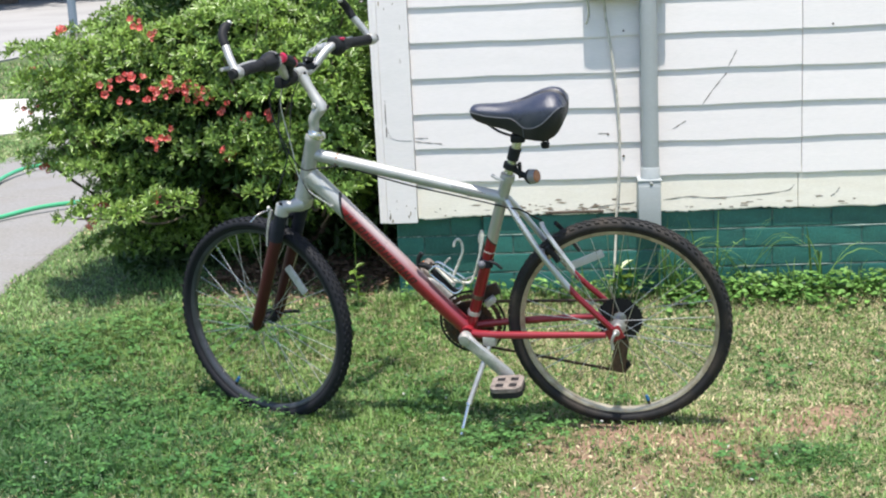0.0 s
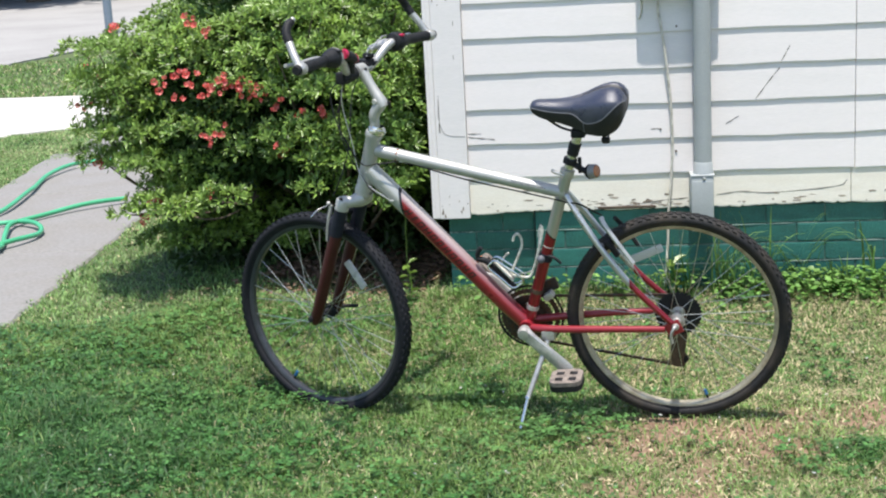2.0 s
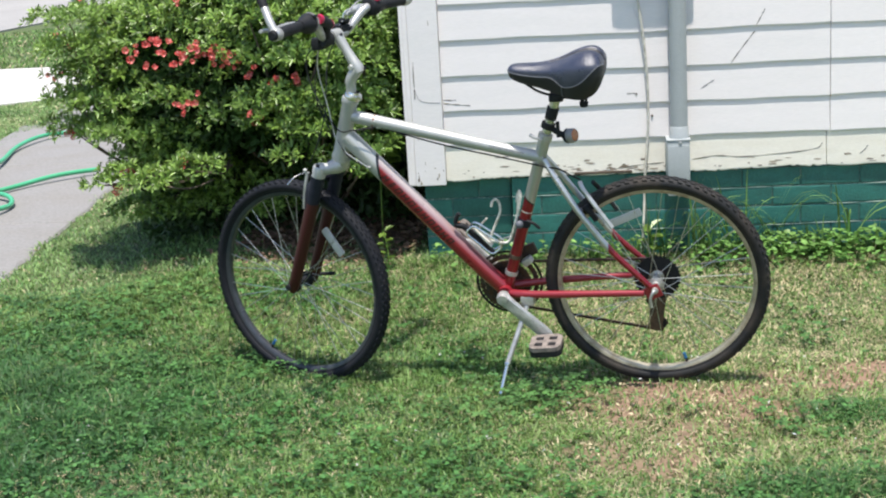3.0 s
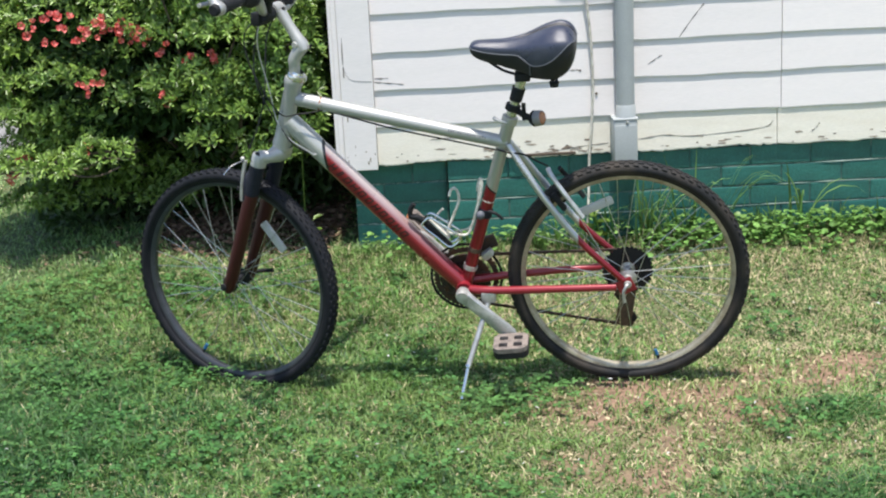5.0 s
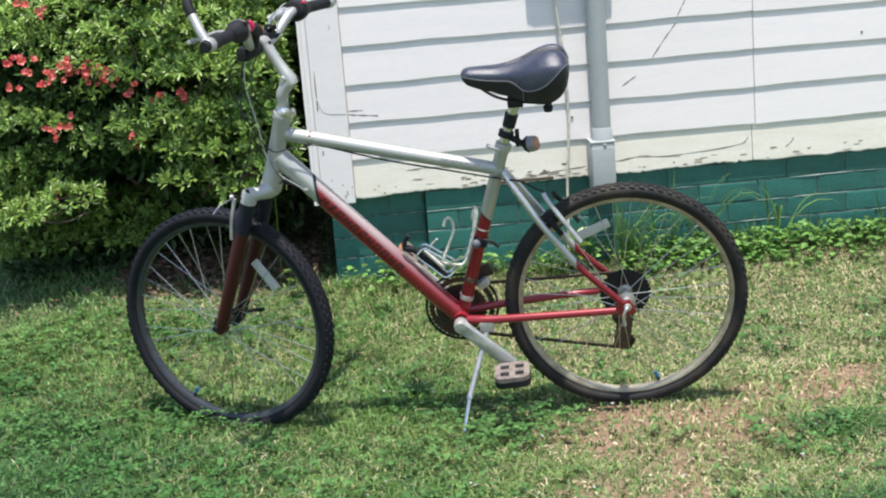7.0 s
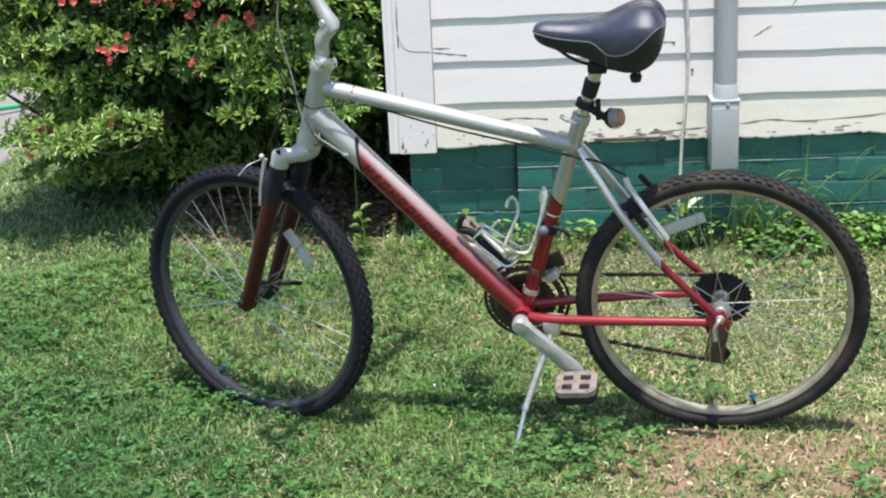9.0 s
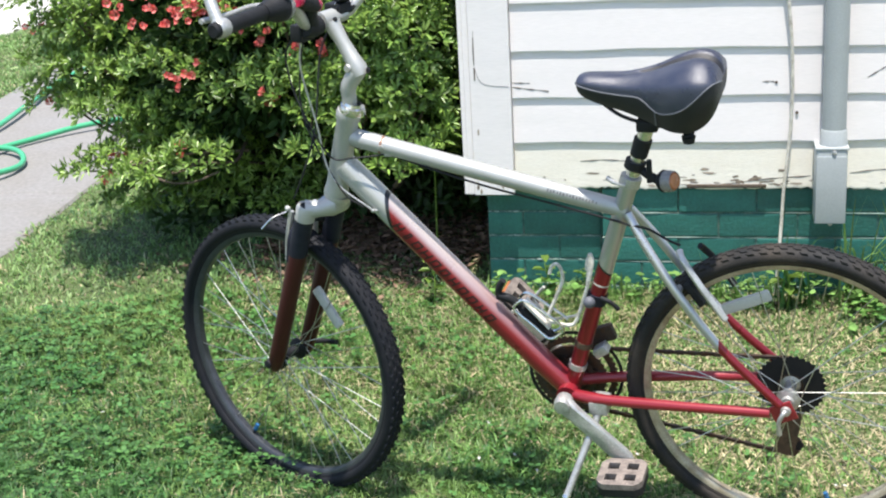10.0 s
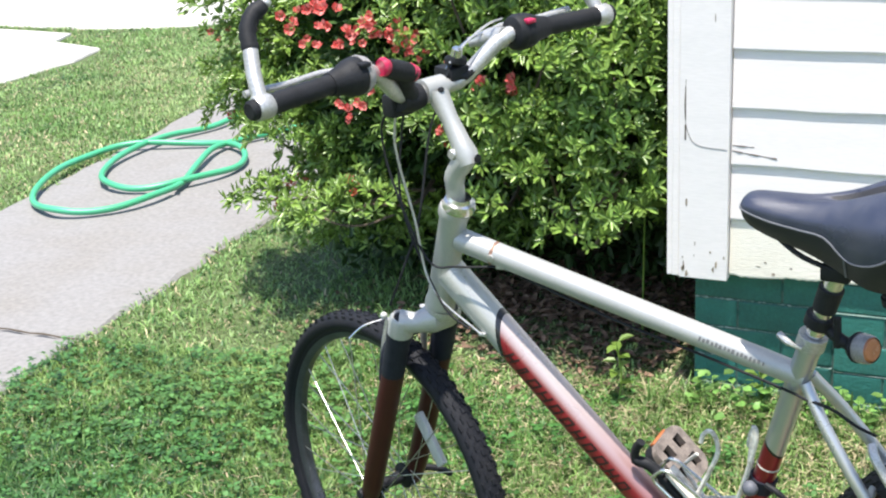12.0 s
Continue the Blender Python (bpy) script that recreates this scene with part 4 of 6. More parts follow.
        part("horn_grip", Shape().tube(bend([b0 * 0.12 + b1 * 0.88, sb(0.272, 0.176, 0.301 * s), sb(0.289, 0.187, 0.288 * s), sb(0.301, 0.19, 0.268 * s)], 4),
                                       [0.0115, 0.0128, 0.0117, 0.0128, 0.0117, 0.0128, 0.0117, 0.0128, 0.0117, 0.0128, 0.012, 0.0112, 0.0095], 14).moved(x), M["black"], horn, "black rubber bar end grip")
        part("horn_tip", Shape().ball(sb(0.303, 0.19, 0.265 * s), 0.008, 8).moved(x), M["alloy"], horn)
        lever = part("brake_lever", Shape().tube(bend([bar(s, 0.125) + BAR_FW * 0.03 - BAR_AX * 0.014, bar(s, 0.17) + BAR_FW * 0.055 - BAR_AX * 0.02, bar(s, 0.24) + BAR_FW * 0.056 - BAR_AX * 0.02, bar(s, 0.315) + BAR_FW * 0.058 - BAR_AX * 0.016], 5), [0.0038] * 10 + [0.004, 0.0042, 0.0044, 0.0046, 0.0046, 0.0042], 10, flat=1.3).moved(x), M["alloy"], hb, "silver brake lever")
        part("lever_body", Shape().tube([bar(s, 0.128) - BAR_FW * 0.002, bar(s, 0.125) + BAR_FW * 0.024 - BAR_AX * 0.01, bar(s, 0.105) + BAR_FW * 0.046 - BAR_AX * 0.012], [0.016, 0.014, 0.008], 12).moved(x), M["alloy"] if s < 0 else M["black"], lever)
    # small clamp-on lamp holder by the stem
    lamp = part("lamp_mount", Shape().tube([sb(0.192, 0.099, 0.06), sb(0.203, 0.099, 0.088), sb(0.213, 0.099, 0.112)], [0.0135, 0.0155, 0.0135], 16).moved(x), M["black"], bike, "small black lamp holder with red ends")
    part("strap", Shape().tube([sb(0.2, 0.1, 0.072), sb(0.165, 0.107, 0.06), sb(0.142, 0.112, 0.045)], [0.013, 0.014, 0.018], 12).moved(x), M["black"], lamp)
    for w0, w1 in ((0.055, 0.068), (0.108, 0.122)):
        part("red_cap", Shape().tube([sb(0.203 + 0.4 * (w0 - 0.088), 0.099, w0), sb(0.203 + 0.4 * (w1 - 0.088), 0.099, w1 - 0.003), sb(0.203 + 0.4 * (w1 - 0.088), 0.099, w1)], [0.0125, 0.0138, 0.011], 16).moved(x), M["red_plastic"], lamp, "shiny red end cap")
    pod = part("shift_pod", Shape().box((0, 0, 0), (0.042, 0.042, 0.024), None, 0.007).moved(Matrix.Translation(sb(0.152, 0.125, -0.05))).moved(x), M["black"], bike)
    part("pod_cover", Shape().box((0, 0, 0), (0.026, 0.028, 0.016), Euler((0.3, 0.2, 0)).to_matrix(), 0.006).moved(Matrix.Translation(sb(0.178, 0.118, -0.045))).moved(x), M["black"], pod)
    part("pod_arm", Shape().tube([sb(0.16, 0.12, -0.03), sb(0.15, 0.11, -0.06), sb(0.168, 0.105, -0.085)], [0.009, 0.011, 0.006], 10).moved(x), M["black"], pod)
    part("adjuster", Shape().lathe([(0.0001, 0.014), (0.008, 0.012), (0.009, 0)], sb(0.188, 0.116, -0.042), BAR_AX, 12).moved(x), M["chrome"], pod)
    part("under_clamp", Shape().tube([sb(0.138, 0.112, 0.022), sb(0.136, 0.113, 0.04), sb(0.14, 0.112, 0.064)], [0.019, 0.0215, 0.018], 14).moved(x), M["black"], bike)
    part("under_pod", Shape().box((0, 0, 0), (0.03, 0.045, 0.036), None, 0.008).moved(Matrix.Translation(sb(0.122, 0.126, 0.05))).moved(x), M["black"], bike)
    x3 = BAR_TURN
    wires = (([x3 @ sb(0.12, 0.13, 0.05), x3 @ sb(0.06, 0.16, 0.045), x3 @ sb(-0.02, 0.12, 0.04), Vector((0.893, 0.03, 0.80)), Vector((0.84, 0.03, 0.795)), Vector((0.775, 0.012, 0.797))], "black"),
             ([x3 @ sb(0.12, 0.12, 0.06), x3 @ sb(0.05, 0.11, 0.055), x3 @ sb(-0.05, 0.06, 0.04), Vector((0.89, 0.032, 0.75)), Vector((0.812, 0.03, 0.68))], "alloy"),
             ([x3 @ sb(0.14, 0.13, -0.06), x3 @ sb(0.05, 0.14, -0.04), x3 @ sb(-0.08, 0.09, 0.0), x3 @ sb(-0.16, 0.07, 0.035), x3 @ sb(-0.235, 0.078, 0.042)], "black"),
             ([x3 @ sb(0.13, 0.13, 0.03), x3 @ sb(0.05, 0.14, 0.02), x3 @ sb(-0.06, 0.1, 0.03), Vector((0.875, 0.035, 0.73)), Vector((0.83, 0.035, 0.69))], "black"),
             ([x3 @ sb(0.178, 0.115, -0.03), x3 @ sb(0.205, 0.118, -0.06), x3 @ sb(0.222, 0.125, -0.105), x3 @ sb(0.222, 0.13, -0.14)], "alloy"),
             ([x3 @ sb(0.165, 0.12, -0.03), x3 @ sb(0.19, 0.135, -0.07), x3 @ sb(0.2, 0.14, -0.12)], "chrome"))
    for pts, mat in wires:
        part("cable", Shape().tube(bend(pts, 7), 0.0019, 6), M[mat], bike, "thin control cable")


def build_saddle():
    rows = ((0.3885, 0.952, 0.006, 0.948), (0.384, 0.9605, 0.019, 0.937), (0.370, 0.966, 0.0265, 0.926), (0.34, 0.967, 0.032, 0.915), (0.30, 0.968, 0.037, 0.905), (0.265, 0.974, 0.046, 0.894),
            (0.235, 0.983, 0.058, 0.884), (0.207, 0.995, 0.075, 0.878), (0.18, 1.004, 0.086, 0.879), (0.158, 1.007, 0.089, 0.886), (0.139, 1.002, 0.085, 0.9), (0.125, 0.989, 0.07, 0.922), (0.1185, 0.97, 0.04, 0.945))
    seam = (0.72, 0.72, 0.73, 0.74, 0.735, 0.73, 0.84, 0.83, 0.79, 0.73, 0.66, 0.6, 0.55)
    fine = zip(bend([r[:3] for r in rows], 3), bend([(r[3], q, 0) for r, q in zip(rows, seam)], 3))
    rows, seam = zip(*[((*p, q[0]), q[1]) for p, q in fine])
    n = 41

    def skin(row, t, grow=0.0):
        """A point on the saddle: t runs from one lower edge (-1) over the top (0) to the other (1)."""
        s, top, half, low = row
        a = abs(t)
        if a < 0.62:
            q = a / 0.62
            w = half * (0.9 * q)
            z = top - (top - low) * 0.26 * q ** 2.6 - 0.015 * math.exp(-(q / 0.16) ** 2) * float(smooth01(0.034, 0.06, half))
        else:
            q = (a - 0.62) / 0.38
            w = half * (0.9 + 0.1 * math.sin(q * math.pi * 0.75) - 0.22 * q * q)
            z = top - (top - low) * (0.26 + 0.74 * q)
        return Vector((s, math.copysign(w + grow, t) if t else 0, z + grow * 0.6))

    def strip(limits, grow=0.0):
        v, f = [], []
        for row, lim in zip(rows, limits):
            v += [skin(row, (k / (n - 1) * 2 - 1) * lim, grow) for k in range(n)]
        for i in range(len(rows) - 1):
            for k in range(n - 1):
                f.append((i * n + k, i * n + k + 1, (i + 1) * n + k + 1, (i + 1) * n + k))
        return Shape().add(v, f)

    sh = strip([1.0] * len(rows))
    m = n
    sh.f += [tuple(range(m)), tuple(range((len(rows) - 1) * m + m - 1, (len(rows) - 1) * m - 1, -1))]
    sh.f += [(i * m, (i + 1) * m, (i + 1) * m + m - 1, i * m + m - 1) for i in range(len(rows) - 1)]
    saddle = part("saddle", sh, M["vinyl_side"], bike, "wide dark padded vinyl saddle with grey piping")
    part("top_cover", strip(seam, 0.0012), M["vinyl"], saddle, "shiny dark blue-black saddle top")
    for k in (1, -1):
        part("piping", Shape().tube(bend([skin(r, q * k, 0.001) for r, q in zip(rows, seam)], 1), 0.0017, 6), M["stitch"], saddle)
        part("piping", Shape().tube([skin(rows[18], t * k, 0.001) for t in (0.84, 0.88, 0.92, 0.96, 1.0)], 0.0017, 6), M["stitch"], saddle)
    # darker strip along the groove bottom gives the groove its shade
    part("channel", Shape().tube([skin(r, 0.0, 0.0005) for r in rows if 0.128 < r[0] < 0.262], [0.0035] + [0.0062] * (sum(0.128 < r[0] < 0.262 for r in rows) - 2) + [0.0035], 8, flat=1.0), M["vinyl_side"], saddle, "dark strip standing in for the shade of the saddle groove")
    for s in (1, -1):
        part("rail", Shape().tube(bend([(0.345, 0.012 * s, 0.918), (0.30, 0.02 * s, 0.891), (0.24, 0.022 * s, 0.876), (0.19, 0.03 * s, 0.875), (0.16, 0.04 * s, 0.9)], 4), 0.0038, 8), M["black"], saddle)
        part("spring", Shape().tube([(0.176 + 0.009 * math.cos(t * 1.1), 0.05 * s + 0.009 * math.sin(t * 1.1), 0.862 + 0.0013 * t) for t in range(30)], 0.003, 6), M["black"], saddle, "black saddle spring")
        part("spring_cap", Shape().lathe([(0.0001, -0.006), (0.0105, -0.006), (0.013, 0.006)], (0.176, 0.05 * s, 0.862), (0, 0, 1), 14), M["black"], saddle)
    part("saddle_clamp", Shape().box((0.257, 0, 0.872), (0.04, 0.05, 0.022), None, 0.005), M["black"], bike)
    part("seat_post", Shape().tube([(0.292, 0, 0.765), (0.2585, 0, 0.868)], 0.0135, 18), M["chrome"], bike, "chromed seat post")
    part("post_sleeve", Shape().tube([(0.2785, 0, 0.806), (0.268, 0, 0.84)], [0.0165, 0.0175], 18), M["black"], bike, "black rubber sleeve")
    part("seat_clamp", Shape().tube([(0.2935, 0, 0.763), (0.2995, 0, 0.743)], 0.0205, 20), M["alloy"], bike, "metal seat clamp")
    part("clamp_lever", Shape().tube(bend([(0.303, 0.022, 0.752), (0.32, 0.026, 0.76), (0.336, 0.018, 0.766)], 4), [0.0036] * 4 + [0.005] * 5, 8), M["alloy"], bike)
    rf = part("rear_reflector", Shape().lathe([(0.0001, -0.0195), (0.014, -0.019), (0.0175, -0.015), (0.0175, 0.0), (0.0001, 0.002)], (0.226, 0.004, 0.757), (1, -0.45, -0.25), 24), M["amber"], bike, "round amber plastic reflector")
    part("reflector_rim", Shape().lathe([(0.0175, -0.0175), (0.019, -0.0155), (0.0205, -0.007), (0.0205, 0.004), (0.0001, 0.006)], (0.226, 0.004, 0.757), (1, -0.45, -0.25), 24), M["clear_plastic"], rf, "greyed clear plastic reflector rim")
    part("reflector_back", Shape().lathe([(0.021, 0.0), (0.0215, 0.005), (0.016, 0.013), (0.0001, 0.015)], (0.228, 0.004, 0.757), (1, -0.45, -0.25), 24), M["black"], rf)
    part("bracket", Shape().tube(bend([(0.243, 0.004, 0.758), (0.26, 0.004, 0.768), (0.282, 0, 0.782)], 4), 0.0085, 10), M["black"], rf)
    part("bracket_ring", Shape().tube([(0.2885, 0, 0.78), (0.2835, 0, 0.795)], 0.0195, 18), M["black"], rf)
    part("bracket_screw", Shape().tube([(0.258, 0.008, 0.755), (0.258, 0.008, 0.800)], 0.0055, 8), M["black"], rf)


def lattice(at, turn, z0, z1):
    """A moulded pedal plate with four slots and cut corners."""
    xs, ys = (-0.046, -0.031, -0.008, 0.008, 0.031, 0.046), (-0.045, -0.029, -0.0085, 0.0085, 0.029, 0.045)
    v, f = [], []
    for z in (z0, z1):
        for i, px in enumerate(xs):
            for j, py in enumerate(ys):
                k = 0.86 if i in (0, 5) and j in (0, 5) else 1.0
                v.append(Vector(at) + turn @ Vector((px * k, py * k, z)))
    solid_cell = lambda i, j: 0 <= i < 5 and 0 <= j < 5 and not (i in (1, 3) and j in (1, 3))
    for i in range(5):
        for j in range(5):
            if solid_cell(i, j):
                q = [i * 6 + j, (i + 1) * 6 + j, (i + 1) * 6 + j + 1, i * 6 + j + 1]
                f += [tuple(n + 36 for n in q), tuple(reversed(q))]
                for (di, dj), (m, n) in zip(((0, -1), (1, 0), (0, 1), (-1, 0)), zip(q, q[1:] + q[:1])):
                    if not solid_cell(i + di, j + dj):
                        f.append((m, n, n + 36, m + 36))
    return Shape().add(v, f)


def build_drive():
    P = Vector((0.31, 0.10, 0.168))
    d = (P - BB)
    for s in (1, -1):
        end = Vector((BB.x + d.x * s, 0, BB.z + d.z * s))
        w = 0.079 * s
        u = (end - BB).normalized()
        across = u.cross(LF)
        arm = Shape()
        v, long = [], (end - BB).length
        for k, (along, half, thick) in enumerate(((-0.014, 0.012, 0.008), (0.0, 0.019, 0.011), (0.03, 0.017, 0.009), (0.09, 0.0175, 0.007), (0.145, 0.019, 0.0065), (long - 0.006, 0.0175, 0.0075), (long + 0.012, 0.009, 0.006))):
            mid = BB + u * along + LF * s * (0.066 + 0.013 * along / long)
            for a, b in ((-1, -0.55), (-0.75, -1), (0.75, -1), (1, -0.55), (1, 0.55), (0.75, 1), (-0.75, 1), (-1, 0.55)):
                v.append(mid + across * half * a + LF * thick * b)
        arm.add(v, [(i * 8 + j, i * 8 + (j + 1) % 8, i * 8 + 8 + (j + 1) % 8, i * 8 + 8 + j) for i in range(6) for j in range(8)] + [tuple(range(8)), tuple(range(48, 56))])
        c = part("crank_arm", arm, M["alloy"], bike, "grey metal crank arm")
        part("crank_boss", Shape().lathe([(0.0001, 0.013), (0.015, 0.012), (0.019, 0.0), (0.018, -0.02)], BB + LF * (0.07 * s), LF * s, 18), M["alloy"], c)
        tilt = Matrix.Rotation(radians(4 if s > 0 else -48), 3, "Y")
        pc = end + LF * (0.135 * s)
        ped, low = lattice(pc, tilt, 0.0, 0.0125), lattice(pc, tilt, -0.0175, -0.0005)
        pd = part("pedal", ped, M["dust_pedal"], c, "dusty worn plastic platform pedal")
        part("pedal_underside", low, M["black"], c, "black lower half of the pedal")
        if s < 0:
            part("pedal_reflector", Shape().box(pc + tilt @ Vector((0.0475, 0, -0.002)), (0.004, 0.046, 0.009), tilt, 0.0015), M["amber"], c, "amber pedal reflector")
        part("pedal_axle", Shape().tube([end + LF * (0.07 * s), end + LF * (0.16 * s)], 0.0075, 10), M["rust"], c)
    teeth = Shape()
    for w, r, nt in ((-0.05, 0.089, 44), (-0.043, 0.068, 34), (-0.037, 0.047, 24)):
        v, f = [], []
        for j in range(nt * 2):
            a = math.pi * j / nt
            rr = r + (0.003 if j % 2 else -0.002)
            for r2, w2 in ((rr, w + 0.001), (rr, w - 0.001), (r - 0.014, w - 0.001), (r - 0.014, w + 0.001)):
                v.append(BB + Vector((math.cos(a) * r2, w2, math.sin(a) * r2)))
        m = nt * 2
        for j in range(m):
            for q in range(4):
                f.append((j * 4 + q, j * 4 + (q + 1) % 4, ((j + 1) % m) * 4 + (q + 1) % 4, ((j + 1) % m) * 4 + q))
        teeth.add(v, f)
    ring = part("chainring", teeth, M["rust"], bike, "rusty dark chainrings", False)
    part("ring_plate", Shape().lathe([(0.02, -0.0475), (0.058, -0.0475), (0.058, -0.0455), (0.02, -0.0455)], BB, LF, 40, True), M["rust"], ring)
    for j in range(5):
        a = 2 * math.pi * j / 5 + 0.4
        part("spider_arm", Shape().tube([BB + LF * -0.047, BB + Vector((math.cos(a) * 0.062, -0.047, math.sin(a) * 0.062))], [0.012, 0.007], 8), M["rust"], ring)
    part("chain_guard", Shape().lathe([(0.1, -0.055), (0.101, -0.053), (0.0935, -0.053), (0.0935, -0.055)], BB, LF, 48, True), M["black"], ring)
    cas = Shape()
    for k in range(7):
        cas.lathe([(0.02, -0.026 - 0.0045 * k), (0.06 - 0.006 * k, -0.026 - 0.0045 * k), (0.06 - 0.006 * k, -0.0275 - 0.0045 * k), (0.02, -0.0275 - 0.0045 * k)], R_AXLE, LF, 30, True)
    part("freewheel", cas, M["rust"], bike, "dark rusty freewheel sprockets")
    big = Shape()
    v, f = [], []
    for j in range(68):
        a = math.pi * j / 34
        rr = 0.067 + (0.0025 if j % 2 else -0.003)
        for r2, w2 in ((rr, -0.0215), (rr, -0.0235), (0.026, -0.0235), (0.026, -0.0215)):
            v.append(R_AXLE + Vector((math.cos(a) * r2, w2, math.sin(a) * r2)))
    for j in range(68):
        for q in range(4):
            f.append((j * 4 + q, j * 4 + (q + 1) % 4, ((j + 1) % 68) * 4 + (q + 1) % 4, ((j + 1) % 68) * 4 + q))
    part("large_sprocket", big.add(v, f), M["black"], bike, "large black toothed sprocket", False)
    pul = [Vector((0.012, -0.055, 0.222)), Vector((0.0, -0.055, 0.151))]
    path = [R_AXLE + Vector((math.cos(t) * 0.05, -0.044, math.sin(t) * 0.05)) for t in (math.pi * 0.5, math.pi * 0.75, math.pi, math.pi * 1.2)]
    path = [BB + Vector((math.cos(t) * 0.069, -0.044, math.sin(t) * 0.069)) for t in [math.pi * (-0.5 + 0.1 * k) for k in range(11)]] + path
    path += [pul[0] + Vector((0.022, 0, 0.0)), pul[1] + Vector((-0.022, 0, 0.0)), pul[1] + Vector((-0.005, 0, -0.024))]
    links = Shape()
    total = path + [path[0]]
    for a, b in zip(total, total[1:]):
        n = max(1, round((b - a).length / 0.0127))
        e = (b - a).normalized()
        tr = Matrix((e, LF, e.cross(LF))).transposed()
        for j in range(n):
            links.box(a + (b - a) * ((j + 0.5) / n), ((b - a).length / n * 1.1, 0.0075 if j % 2 else 0.005, 0.0075 if j % 2 else 0.0065), tr)
    part("chain", links, M["rust"], bike, "dark oily chain", False)
    der = part("rear_derailleur", Shape().tube(bend([(0.0, -0.075, 0.30), (0.024, -0.072, 0.27), (0.016, -0.062, 0.222)], 4), [0.013] * 5 + [0.019] * 4, 10), M["grime"], bike, "grimy rear derailleur")
    for p in pul:
        part("jockey_wheel", Shape().lathe([(0.004, -0.004), (0.022, -0.003), (0.022, 0.003), (0.004, 0.004)], p, LF, 16, True), M["black"], der)
    part("cage_plate", Shape().box((pul[0] + pul[1]) / 2 + LF * 0.007, (0.042, 0.002, 0.112), Matrix.Rotation(radians(-9), 3, "Y"), 0.0009), M["grime"], der)
    part("cage_plate", Shape().box((pul[0] + pul[1]) / 2 - LF * 0.007, (0.042, 0.002, 0.112), Matrix.Rotation(radians(-9), 3, "Y"), 0.0009), M["grime"], der)
    fd = part("front_derailleur", Shape().box((0.385, -0.045, 0.385), (0.07, 0.016, 0.036), Matrix.Rotation(radians(20), 3, "Y"), 0.005), M["rust"], bike, "grimy front derailleur")
    part("derailleur_clamp", Shape().tube([(0.404, 0, 0.396), (0.4075, 0, 0.384)], 0.0185, 18), M["grime"], fd)
    part("derailleur_link", Shape().box((0.375, -0.02, 0.365), (0.03, 0.03, 0.02), Matrix.Rotation(radians(35), 3, "Y"), 0.004), M["alloy"], fd)
    part("lower_clamp", Shape().tube([(0.4195, 0, 0.344), (0.423, 0, 0.332)], 0.019, 18), M["alloy"], bike)


